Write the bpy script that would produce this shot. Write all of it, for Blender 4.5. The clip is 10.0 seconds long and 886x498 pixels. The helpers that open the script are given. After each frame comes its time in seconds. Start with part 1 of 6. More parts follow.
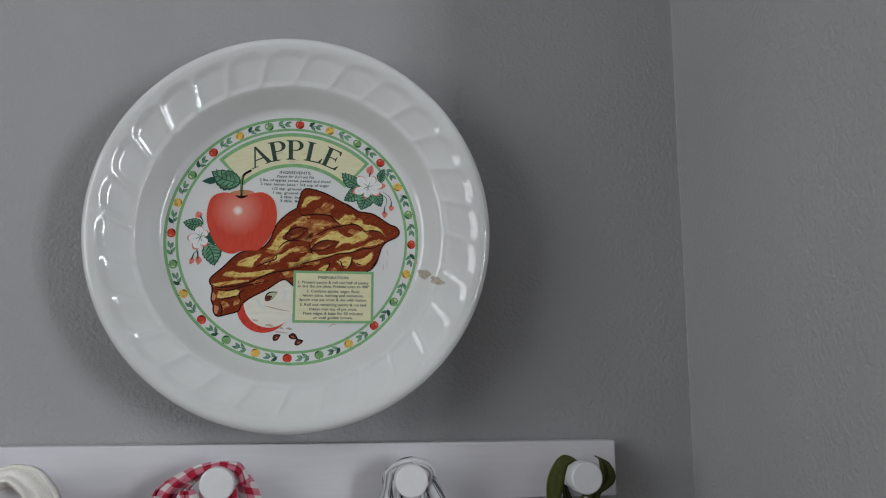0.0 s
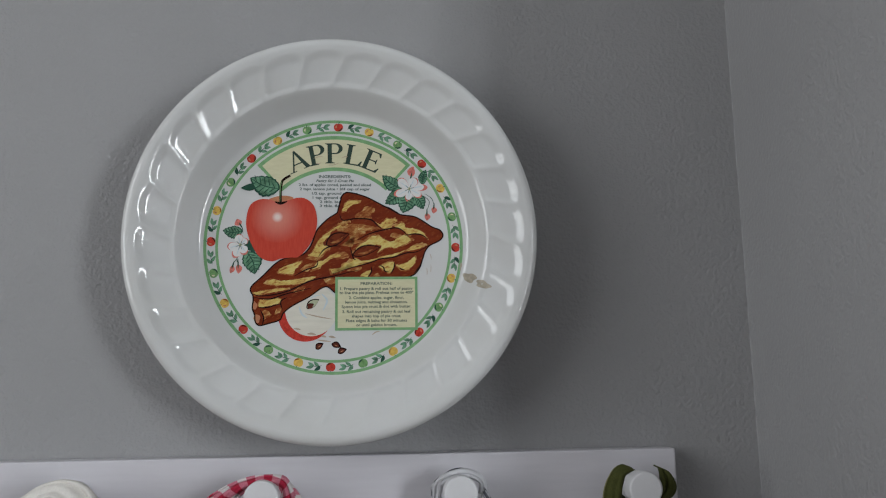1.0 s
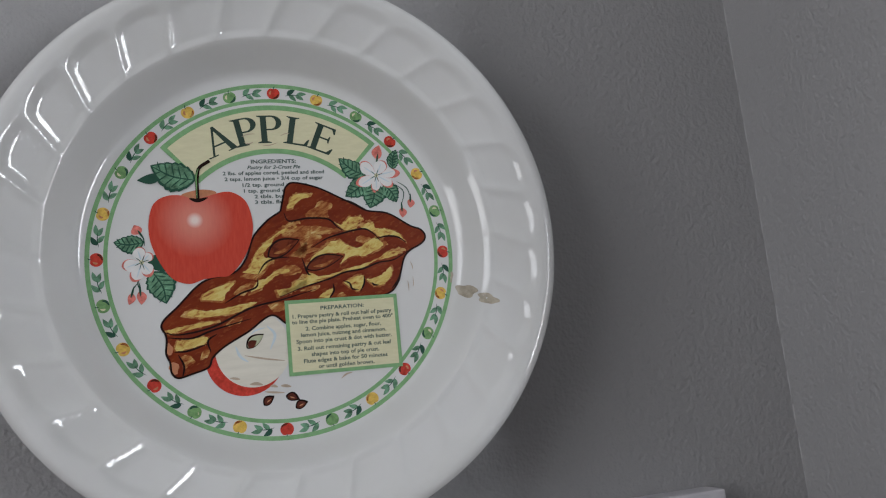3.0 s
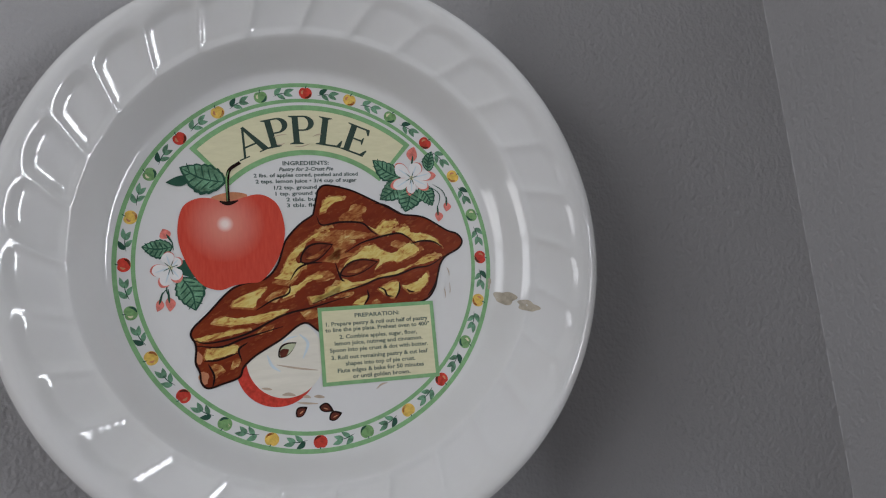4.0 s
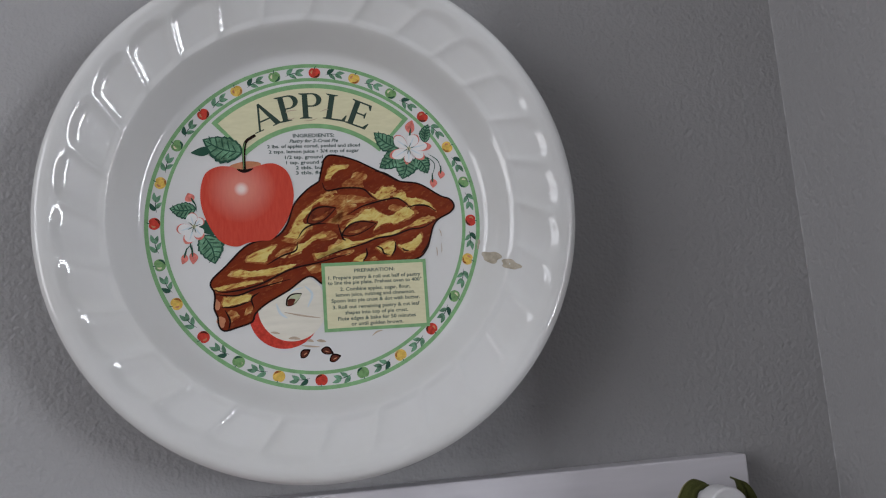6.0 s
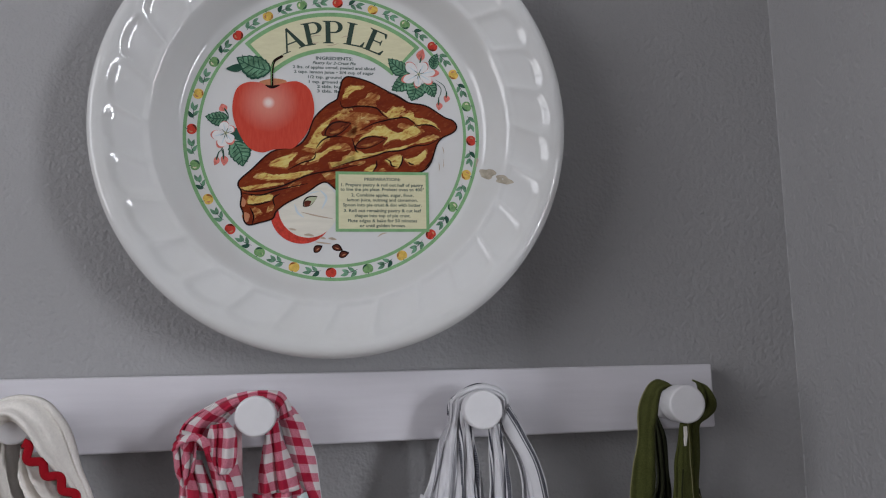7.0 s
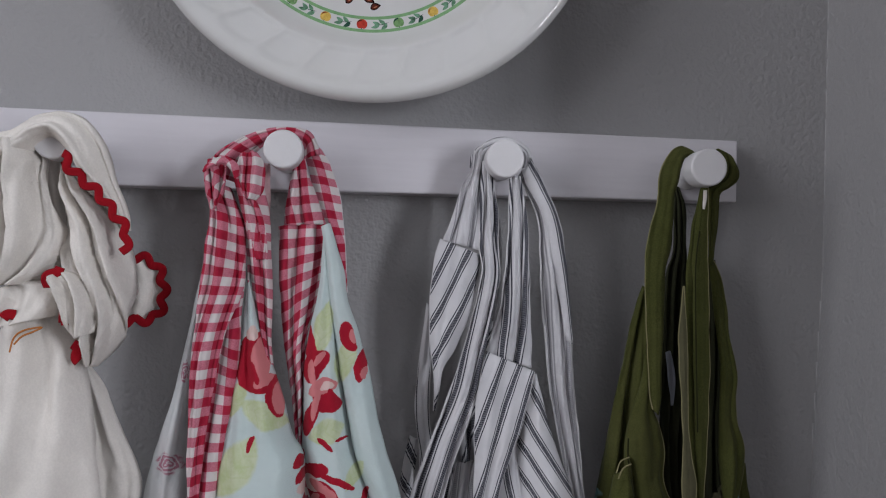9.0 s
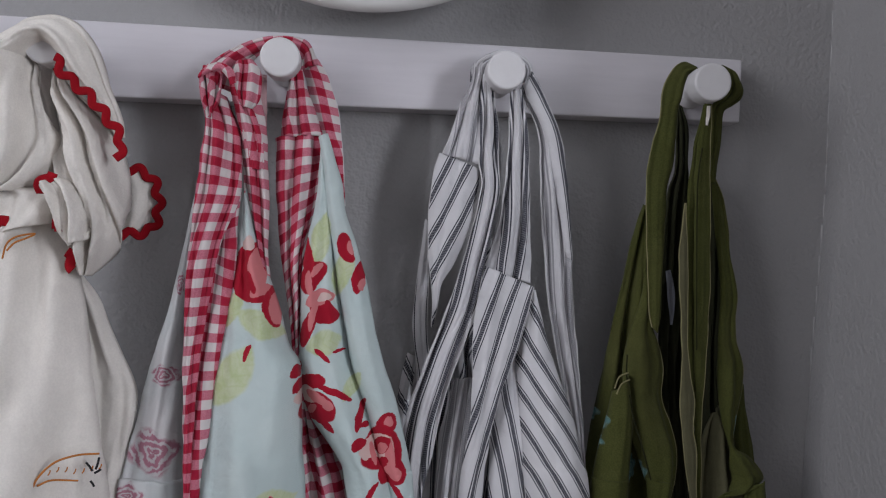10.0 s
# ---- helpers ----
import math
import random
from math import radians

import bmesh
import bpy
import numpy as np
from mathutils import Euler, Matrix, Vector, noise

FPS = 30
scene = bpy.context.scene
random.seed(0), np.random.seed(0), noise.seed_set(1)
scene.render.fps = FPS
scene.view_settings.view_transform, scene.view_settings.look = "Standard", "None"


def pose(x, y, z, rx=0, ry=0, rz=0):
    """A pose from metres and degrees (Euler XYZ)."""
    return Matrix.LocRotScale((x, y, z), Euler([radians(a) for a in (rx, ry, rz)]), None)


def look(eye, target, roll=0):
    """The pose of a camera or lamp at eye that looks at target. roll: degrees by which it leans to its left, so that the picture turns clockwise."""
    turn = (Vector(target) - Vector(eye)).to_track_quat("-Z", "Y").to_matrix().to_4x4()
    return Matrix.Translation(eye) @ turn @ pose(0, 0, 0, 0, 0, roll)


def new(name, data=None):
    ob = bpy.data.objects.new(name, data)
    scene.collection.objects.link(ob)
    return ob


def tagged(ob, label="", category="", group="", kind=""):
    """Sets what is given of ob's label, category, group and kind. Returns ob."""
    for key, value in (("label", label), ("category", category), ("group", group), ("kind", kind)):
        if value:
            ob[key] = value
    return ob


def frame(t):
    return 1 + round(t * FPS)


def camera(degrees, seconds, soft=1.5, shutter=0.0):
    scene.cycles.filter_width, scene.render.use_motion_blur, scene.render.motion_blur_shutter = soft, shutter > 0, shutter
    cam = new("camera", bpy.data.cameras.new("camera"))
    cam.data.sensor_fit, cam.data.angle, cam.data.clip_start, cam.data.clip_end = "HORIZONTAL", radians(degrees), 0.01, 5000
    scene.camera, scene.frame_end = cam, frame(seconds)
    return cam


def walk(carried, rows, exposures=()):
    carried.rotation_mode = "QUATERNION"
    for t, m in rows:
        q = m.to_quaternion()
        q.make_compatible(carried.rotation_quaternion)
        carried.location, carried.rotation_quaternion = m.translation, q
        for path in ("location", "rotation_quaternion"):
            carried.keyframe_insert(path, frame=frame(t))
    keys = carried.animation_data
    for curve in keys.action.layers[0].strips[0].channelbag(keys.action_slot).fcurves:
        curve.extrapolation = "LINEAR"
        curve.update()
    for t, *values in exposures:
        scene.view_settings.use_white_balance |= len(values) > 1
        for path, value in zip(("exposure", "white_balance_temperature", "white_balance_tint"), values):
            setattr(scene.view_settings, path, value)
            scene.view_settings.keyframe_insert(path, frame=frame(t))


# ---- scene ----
cam = camera(56.6, 10.0, soft=1.15)
PATH = [
    (0, (0.018, -0.613, 1.54), (0.293, 1.341, 1.867), -0.1),
    (0.5, (0.027, -0.606, 1.542), (0.205, 1.358, 1.874), -0.5),
    (1, (0.027, -0.593, 1.545), (0.171, 1.374, 1.874), -0.9),
    (1.5, (0.024, -0.565, 1.527), (0.203, 1.39, 1.911), -1.6),
    (2, (0.014, -0.522, 1.541), (0.302, 1.427, 1.885), -3.0),
    (2.2, (0.0, -0.499, 1.545), (0.374, 1.433, 1.9), -3.8),
    (3.3, (-0.053, -0.418, 1.572), (0.542, 1.46, 1.915), -6.2),
    (3.5, (-0.051, -0.413, 1.571), (0.514, 1.472, 1.927), -6.1),
    (4, (-0.058, -0.413, 1.572), (0.506, 1.471, 1.932), -5.8),
    (4.5, (-0.053, -0.417, 1.57), (0.471, 1.478, 1.936), -5.7),
    (5, (-0.048, -0.426, 1.569), (0.45, 1.48, 1.913), -5.6),
    (6.5, (-0.01, -0.493, 1.533), (0.28, 1.462, 1.839), -3.0),
    (7, (-0.007, -0.517, 1.504), (0.254, 1.447, 1.779), -1.2),
    (7.5, (-0.004, -0.522, 1.475), (0.217, 1.455, 1.681), -0.2),
    (8, (0.001, -0.522, 1.455), (0.181, 1.467, 1.57), 0.6),
    (8.5, (0.002, -0.52, 1.433), (0.171, 1.471, 1.52), 1.2),
    (9, (0.002, -0.518, 1.414), (0.171, 1.474, 1.46), 1.8),
    (9.5, (0.003, -0.516, 1.399), (0.167, 1.477, 1.403), 2.1),
    (10, (0.002, -0.512, 1.381), (0.183, 1.479, 1.359), 2.2),
]
walk(cam, [(t, look(eye, target, roll)) for t, eye, target, roll in PATH],
     [(0, -0.17, 6400, 5), (1.5, -0.18, 6410, 6), (3.3, -0.20, 6430, 9), (6.5, -0.14, 6400, 10.5), (10, -0.12, 6350, 12)])

# ---- world and light ----
world = bpy.data.worlds.new("world")
scene.world = world
world.use_nodes = True
wn = world.node_tree.nodes
sky = wn.new("ShaderNodeTexSky")
sky.sky_type, sky.sun_disc = "NISHITA", False
sky.sun_elevation, sky.sun_rotation = radians(35), radians(140)
world.node_tree.links.new(sky.outputs[0], wn["Background"].inputs[0])
wn["Background"].inputs[1].default_value = 0.1


def window_lamp(name, place, aim, wide, high, watts, colour):
    data = bpy.data.lights.new(name, "AREA")
    data.shape, data.size, data.size_y, data.energy, data.color = "RECTANGLE", wide, high, watts, colour
    ob = new(name, data)
    ob.matrix_world = look(place, aim)
    return ob


window_lamp("daylight_east", (1.735, -2.20, 1.72), (0, -2.20, 1.72), 0.7, 1.0, 70, (0.91, 0.945, 1.0))
window_lamp("daylight_west", (-1.835, -1.35, 2.00), (0, -1.35, 2.00), 1.5, 1.4, 36, (0.975, 0.97, 1.0))


# ---- materials ----
class Nodes:
    """Short hand for a material's node tree."""

    def __init__(self, name, rough=0.5, spec=0.5):
        self.m = bpy.data.materials.new(name)
        self.m.use_nodes = True
        self.t = self.m.node_tree
        self.b = self.t.nodes["Principled BSDF"]
        self.b.inputs["Roughness"].default_value = rough
        self.b.inputs["Specular IOR Level"].default_value = spec

    def link(self, a, b):
        self.t.links.new(a, b)

    def put(self, sock, v):
        if isinstance(v, (int, float)):
            sock.default_value = v
        elif isinstance(v, (tuple, list)):
            sock.default_value = (*v, 1) if len(v) == 3 and sock.type == "RGBA" else v
        else:
            self.link(v, sock)

    def math(self, op, a, b=0.0, c=0.0):
        n = self.t.nodes.new("ShaderNodeMath")
        n.operation = op
        for s, v in zip(n.inputs, (a, b, c)):
            self.put(s, v)
        return n.outputs[0]

    def mix(self, f, a, b):
        n = self.t.nodes.new("ShaderNodeMix")
        n.data_type = "RGBA"
        self.put(n.inputs[0], f)
        self.put(n.inputs[6], a)
        self.put(n.inputs[7], b)
        return n.outputs[2]

    def coord(self, kind="Object"):
        return self.t.nodes.new("ShaderNodeTexCoord").outputs[kind]

    def split(self, v):
        n = self.t.nodes.new("ShaderNodeSeparateXYZ")
        self.link(v, n.inputs[0])
        return n.outputs

    def join(self, x, y, z):
        n = self.t.nodes.new("ShaderNodeCombineXYZ")
        for s, v in zip(n.inputs, (x, y, z)):
            self.put(s, v)
        return n.outputs[0]

    def noise(self, scale, detail=3.0, rough=0.5, vec=None, distort=0.0, colour=False):
        n = self.t.nodes.new("ShaderNodeTexNoise")
        n.inputs["Scale"].default_value, n.inputs["Detail"].default_value = scale, detail
        n.inputs["Roughness"].default_value, n.inputs["Distortion"].default_value = rough, distort
        self.link(vec if vec is not None else self.coord(), n.inputs["Vector"])
        return n.outputs[1 if colour else 0]

    def step(self, v, lo, hi, a=0.0, b=1.0):
        n = self.t.nodes.new("ShaderNodeMapRange")
        for s, x in zip(n.inputs, (v, lo, hi, a, b)):
            self.put(s, x)
        return n.outputs[0]

    def scaled(self, vec, sx, sy, sz):
        n = self.t.nodes.new("ShaderNodeMapping")
        self.link(vec, n.inputs[0])
        n.inputs["Scale"].default_value = (sx, sy, sz)
        return n.outputs[0]

    def turned(self, vec, degrees_y, sx, sy, sz):
        n = self.t.nodes.new("ShaderNodeMapping")
        self.link(vec, n.inputs[0])
        n.vector_type = "TEXTURE"
        n.inputs["Rotation"].default_value = (0, radians(-degrees_y), 0)
        n.inputs["Scale"].default_value = (1 / sx, 1 / sy, 1 / sz)
        return n.outputs[0]

    def bump(self, height, strength, distance, before=None):
        n = self.t.nodes.new("ShaderNodeBump")
        n.inputs["Strength"].default_value, n.inputs["Distance"].default_value = strength, distance
        self.link(height, n.inputs["Height"])
        if before is not None:
            self.link(before, n.inputs["Normal"])
        self.link(n.outputs[0], self.b.inputs["Normal"])
        return n.outputs[0]

    def colour(self, c):
        self.put(self.b.inputs["Base Color"], c)
        return self


def wall_paint(name, base):
    k = Nodes(name, 0.62, 0.35)
    peel = k.noise(310, 1.5, 0.45)
    fine = k.noise(620, 2.0, 0.5)
    h = k.math("ADD", k.step(peel, 0.30, 0.72), k.math("MULTIPLY", fine, 0.35))
    k.bump(h, 0.50, 0.0008)
    tone = k.noise(3.5, 4, 0.6)
    k.colour(k.mix(k.step(tone, 0.3, 0.7), [c * 0.94 for c in base], [c * 1.05 for c in base]))
    return k.m


def plain(name, base, rough=0.5, grain=60, spread=0.08, spec=0.5, bump=0.0, metal=0.0, stretch=(1, 1, 1)):
    k = Nodes(name, rough, spec)
    v = k.scaled(k.coord(), *stretch)
    n = k.noise(grain, 4, 0.6, v)
    k.colour(k.mix(k.step(n, 0.3, 0.7), [c * (1 - spread) for c in base], [min(1, c * (1 + spread)) for c in base]))
    k.b.inputs["Metallic"].default_value = metal
    if bump:
        k.bump(n, 0.4, bump)
    return k.m


WALL = wall_paint("grey_wall_paint", (0.31, 0.305, 0.308))
CEILING = plain("ceiling_paint", (0.72, 0.72, 0.71), 0.8, 90, 0.03, bump=0.0006)
FLOOR = plain("floor_boards", (0.13, 0.08, 0.05), 0.45, 9, 0.25, stretch=(1, 8, 1))
TRIM = plain("white_trim_paint", (0.78, 0.77, 0.78), 0.4, 40, 0.03)
RAIL = plain("white_rail_paint", (0.60, 0.58, 0.615), 0.42, 45, 0.035, bump=0.0003, stretch=(0.3, 3, 4))
BEAD = plain("pale_grey_bead", (0.34, 0.335, 0.34), 0.5, 60, 0.1)
PEG = plain("white_peg_paint", (0.66, 0.65, 0.665), 0.38, 120, 0.02, bump=0.0002)
GLAZE = Nodes("white_plate_glaze", 0.055, 0.55)
GLAZE.colour(GLAZE.mix(GLAZE.step(GLAZE.noise(26, 5, 0.6), 0.45, 0.8), (0.60, 0.598, 0.592), (0.575, 0.57, 0.555)))
GLAZE.link(GLAZE.step(GLAZE.noise(70, 5, 0.6, GLAZE.scaled(GLAZE.coord(), 1, 1, 5)), 0.4, 0.75, 0.06, 0.14), GLAZE.b.inputs["Roughness"])
GLAZE = GLAZE.m


# ---- geometry helpers ----
def part(name, bm, material, parent, label="", smooth=True):
    me = bpy.data.meshes.new(name)
    bm.normal_update()
    bm.to_mesh(me)
    bm.free()
    me.materials.append(material)
    if smooth:
        me.polygons.foreach_set("use_smooth", [True] * len(me.polygons))
    ob = new(name, me)
    if parent is not None:
        ob.parent = parent
        ob.matrix_parent_inverse = parent.matrix_world.inverted()
    if label:
        ob["label"] = label
    return ob


def thing(name, place, label, category, group="", kind=""):
    ob = new(name)
    ob.empty_display_size = 0.02
    ob.matrix_world = Matrix.Translation(place)
    ob.location = place
    ob.matrix_world = Matrix.Translation(place)
    return tagged(ob, label, category, group, kind)


def box(bm, lo, hi, bevel=0.0):
    m = Matrix.Translation([(a + b) / 2 for a, b in zip(lo, hi)]) @ Matrix.Diagonal([b - a for a, b in zip(lo, hi)] + [1])
    made = bmesh.ops.create_cube(bm, size=1, matrix=m)
    if bevel:
        edges = {e for v in made["verts"] for e in v.link_edges}
        bmesh.ops.bevel(bm, geom=list(edges), offset=bevel, segments=3, affect="EDGES", profile=0.5)
    return bm


def slab(name, lo, hi, material, label, category, bevel=0.0):
    ob = part(name, box(bmesh.new(), lo, hi, bevel), material, None, smooth=False)
    return tagged(ob, label, category, kind="structure")


def glide(pts, n):
    """Catmull-Rom through control rows, n steps a span."""
    p = np.array(pts, float)
    q = np.vstack([2 * p[0] - p[1], p, 2 * p[-1] - p[-2]])
    out = []
    for i in range(len(p) - 1):
        a, b, c, d = q[i:i + 4]
        for t in np.arange(n) / n:
            out.append(0.5 * (2 * b + (c - a) * t + (2 * a - 5 * b + 4 * c - d) * t ** 2 + (3 * b - a - 3 * c + d) * t ** 3))
    out.append(p[-1])
    return np.array(out)


# ---- the room ----
CORNER = 0.297


def wall_with_window(name, x0, x1, y0, y1, z0, z1, label):
    """A wall across x, open from y0 to y1 and z0 to z1."""
    bm = bmesh.new()
    box(bm, (x0, -2.8, 0), (x1, y0, 3.1))
    box(bm, (x0, y1, 0), (x1, 0, 3.1))
    box(bm, (x0, y0, 0), (x1, y1, z0))
    box(bm, (x0, y0, z1), (x1, y1, 3.1))
    return tagged(part(name, bm, WALL, None, smooth=False), label, "wall", kind="structure")


slab("wall_north", (-1.8, 0, 0), (1.7, 0.12, 3.1), WALL, "grey painted wall with fine orange-peel texture", "wall")
bm = bmesh.new()
lean = lambda z: -0.042 * max(0.0, 1.41 - z) if z > 0.9 else -0.0214
heights = (0, 0.9, 1.1, 1.25, 1.33, 1.38, 1.42, 1.5, 3.1)
for z0, z1 in zip(heights, heights[1:]):
    vs = [bm.verts.new((x + lean(z), y, z)) for z in (z0, z1) for x, y in ((CORNER, -0.28), (CORNER + 0.14, -0.28), (CORNER + 0.14, 0), (CORNER, 0))]
    for a, b, c, d in ((0, 1, 5, 4), (1, 2, 6, 5), (2, 3, 7, 6), (3, 0, 4, 7)):
        bm.faces.new([vs[q] for q in (a, b, c, d)])
bmesh.ops.remove_doubles(bm, verts=bm.verts, dist=0.0001)
bmesh.ops.recalc_face_normals(bm, faces=bm.faces)
tagged(part("wall_return", bm, WALL, None, smooth=False), "grey painted side wall meeting the peg rail wall", "wall", kind="structure")
slab("wall_south", (-1.8, -2.92, 0), (1.7, -2.8, 3.1), WALL, "plain grey painted wall behind the viewer", "wall")
wall_with_window("wall_east", 1.7, 1.82, -2.55, -1.85, 1.22, 2.22, "grey painted wall with a daylit window opening")
wall_with_window("wall_west", -1.92, -1.8, -2.10, -0.60, 1.30, 2.70, "grey painted wall with a daylit window opening")
slab("floor", (-1.92, -2.92, -0.1), (1.82, 0.12, 0), FLOOR, "brown wooden floor boards", "floor")
slab("ceiling", (-1.92, -2.92, 3.1), (1.82, 0.12, 3.2), CEILING, "plain white painted ceiling", "ceiling")
# thin bead of paint where the two walls meet
bead = bmesh.new()
for i in range(44):
    z = 1.30 + i * 0.02
    w = 0.00042 + 0.00012 * noise.noise(Vector((z * 9, 0, 2)))
    box(bead, (CORNER + lean(z) - w, -w, z), (CORNER + lean(z) + 0.001, 0.001, z + 0.0201))
tagged(part("trim", bead, BEAD, None), "thin pale paint bead along the wall corner", "corner bead", kind="structure")


def window(name, x, yc, zc, wide, high):
    w = tagged(new(name), "white framed sash window with daylight behind", "window", kind="structure")
    w.location = (x, yc, zc - high / 2)
    bpy.context.view_layer.update()
    for s in (-1, 1):
        part("window_frame", box(bmesh.new(), (x - 0.02, yc + s * (wide / 2 - 0.025) - 0.025, zc - high / 2), (x + 0.02, yc + s * (wide / 2 - 0.025) + 0.025, zc + high / 2), 0.004), TRIM, w, smooth=False)
        part("window_frame", box(bmesh.new(), (x - 0.02, yc - wide / 2 + 0.05, zc + s * (high / 2 - 0.025) - 0.025), (x + 0.02, yc + wide / 2 - 0.05, zc + s * (high / 2 - 0.025) + 0.025), 0.004), TRIM, w, smooth=False)
    part("mullion", box(bmesh.new(), (x - 0.016, yc - 0.025, zc - high / 2 + 0.05), (x + 0.016, yc + 0.025, zc + high / 2 - 0.05), 0.004), TRIM, w, smooth=False)
    part("meeting_rail", box(bmesh.new(), (x - 0.013, yc - wide / 2 + 0.05, zc - 0.022), (x + 0.013, yc + wide / 2 - 0.05, zc + 0.022), 0.004), TRIM, w, smooth=False)


window("window_1", 1.71, -2.20, 1.72, 0.7, 1.0)
window("window_2", -1.81, -1.35, 2.00, 1.5, 1.4)


# ---- pie plate on the wall ----
PX, PY, PZ = -0.007, -0.0245, 1.6465
FRONT = [(0, 0), (0.02, 0), (0.05, 0), (0.08, 0), (0.0888, 0), (0.0898, 0.0001), (0.0915, 0.0004), (0.0930, 0.0012), (0.0945, 0.0025), (0.0985, 0.0071), (0.1025, 0.0120), (0.1045, 0.0141), (0.1060, 0.0153),
         (0.1080, 0.0163), (0.1110, 0.0175), (0.1150, 0.0190), (0.1190, 0.0206), (0.1230, 0.0222), (0.1270, 0.0238), (0.1300, 0.0249), (0.1325, 0.0255), (0.1348, 0.0255), (0.1366, 0.0247), (0.1380, 0.0231), (0.1387, 0.0212)]
BACK = [(0.1383, 0.0196), (0.134, 0.0190), (0.125, 0.0158), (0.112, 0.0096), (0.100, -0.001), (0.092, -0.0058), (0.0845, -0.007), (0.0835, -0.0205), (0.0800, -0.0205), (0.0785, -0.0072), (0.04, -0.0068), (0, -0.0068)]


def plate_height(r, a):
    h = float(np.interp(r, [p[0] for p in FRONT], [p[1] for p in FRONT]))
    ease = lambda q: max(0.0, min(1.0, q)) ** 2 * (3 - 2 * max(0.0, min(1.0, q)))
    f = (28 * a / math.tau + (r - 0.110) * 18) % 1.0
    across = 1 - abs(2 * f - 1) ** 4
    cup = ease((r - 0.1050) / 0.0050) * ease((0.1302 - 0.0030 * abs(2 * f - 1) ** 2 - r) / 0.0060)
    return h - 0.0015 * cup * across


pie_plate = thing("pie_plate", (PX, PY, PZ), "white glazed pie plate with fluted rim and printed apple recipe", "plate")
pie_plate.rotation_euler = (radians(0.6), 0, radians(0.4))
bpy.context.view_layer.update()
PLATE = pie_plate.matrix_world.copy()


def on_plate(u, v, lift=0.0):
    """A place on the plate's front from millimetres right and up of its middle."""
    u, v = u / 1000, v / 1000
    return PLATE @ Vector((u, -plate_height(math.hypot(u, v), math.atan2(v, u)) - lift, v))


bm = bmesh.new()
radii = []
for (r0, h0), (r1, h1) in zip(FRONT, FRONT[1:]):
    steps = 4 if 0.1039 < r0 < 0.132 else 1
    radii += [r0 + (r1 - r0) * i / steps for i in range(steps)]
radii = radii[1:] + [0.1387]
SEG = 560
mid = bm.verts.new(PLATE @ Vector((0, 0, 0)))
last = None
for r in radii:
    ring = []
    for i in range(SEG):
        a = math.tau * i / SEG
        ring.append(bm.verts.new(PLATE @ Vector((r * math.cos(a), -plate_height(r, a), r * math.sin(a)))))
    for i in range(SEG):
        j = (i + 1) % SEG
        bm.faces.new((mid, ring[j], ring[i]) if last is None else (last[i], last[j], ring[j], ring[i]))
    last = ring
for r, h in BACK[:-1]:
    ring = [bm.verts.new(PLATE @ Vector((r * math.cos(math.tau * i / SEG), -h, r * math.sin(math.tau * i / SEG)))) for i in range(SEG)]
    for i in range(SEG):
        j = (i + 1) % SEG
        bm.faces.new((last[i], last[j], ring[j], ring[i]))
    last = ring
bm.faces.new(last)
bmesh.ops.recalc_face_normals(bm, faces=bm.faces)
part("dish", bm, GLAZE, pie_plate)


# ---- peg rail ----
RAIL_FRONT = -0.018
peg_rail = thing("peg_rail", (0, 0, 1.479), "white painted wooden peg rail fixed to the wall below the plate", "peg rail")
bpy.context.view_layer.update()
bm = box(bmesh.new(), (-0.36, RAIL_FRONT, 1.4580), (0.229, 0, 1.500), 0.0012)
for v in bm.verts:
    if v.co.z < 1.48:
        v.co.z += 0.0004 + 0.0114 * v.co.x
part("board", bm, RAIL, peg_rail, smooth=False)


def lathe(profile, seg=40):
    """Turned shape along -y from (radius, distance) pairs."""
    bm = bmesh.new()
    last = None
    for r, d in profile:
        ring = [bm.verts.new((r * math.cos(math.tau * i / seg), -d, r * math.sin(math.tau * i / seg))) for i in range(seg)]
        if last:
            for i in range(seg):
                bm.faces.new((last[i], last[(i + 1) % seg], ring[(i + 1) % seg], ring[i]))
        last = ring
    bm.faces.new(last)
    bmesh.ops.recalc_face_normals(bm, faces=bm.faces)
    return bm


for x in (-0.174, -0.050, 0.0755, 0.1955):
    bm = lathe([(0.0095, 0.017), (0.0098, 0.0215), (0.0075, 0.0225), (0.0068, 0.026), (0.0068, 0.036), (0.0085, 0.0385), (0.0104, 0.0395), (0.0109, 0.0405), (0.0110, 0.042), (0.0110, 0.0535), (0.0108, 0.0545), (0.0103, 0.0550), (0.0095, 0.0551)])
    bm.transform(Matrix.Translation((x, 0, 1.4775)))
    ob = part("peg", bm, PEG, peg_rail, "round white painted wooden peg")
    for poly in ob.data.polygons:
        poly.use_smooth = len(poly.vertices) == 4


# ---- cloth ----
def fabric(name, rough=1.0):
    k = Nodes(name, rough, 0.15)
    k.b.inputs["Sheen Weight"].default_value = 0.04
    return k


def weave(k, strength=0.35):
    """Threads and soft creases."""
    uv = k.split(k.coord("UV"))
    a = k.math("SINE", k.math("MULTIPLY", uv[0], 7800))
    b = k.math("SINE", k.math("MULTIPLY", uv[1], 7800))
    h = k.math("ADD", k.math("MULTIPLY", k.math("MULTIPLY", a, b), 0.25), k.noise(420, 3, 0.6))
    first = k.bump(h, strength, 0.0004)
    second = k.bump(k.noise(150, 4, 0.6), 0.4, 0.0013, first)
    k.bump(k.noise(48, 3, 0.55, distort=0.6), 0.5, 0.0032, second)
    return k.m


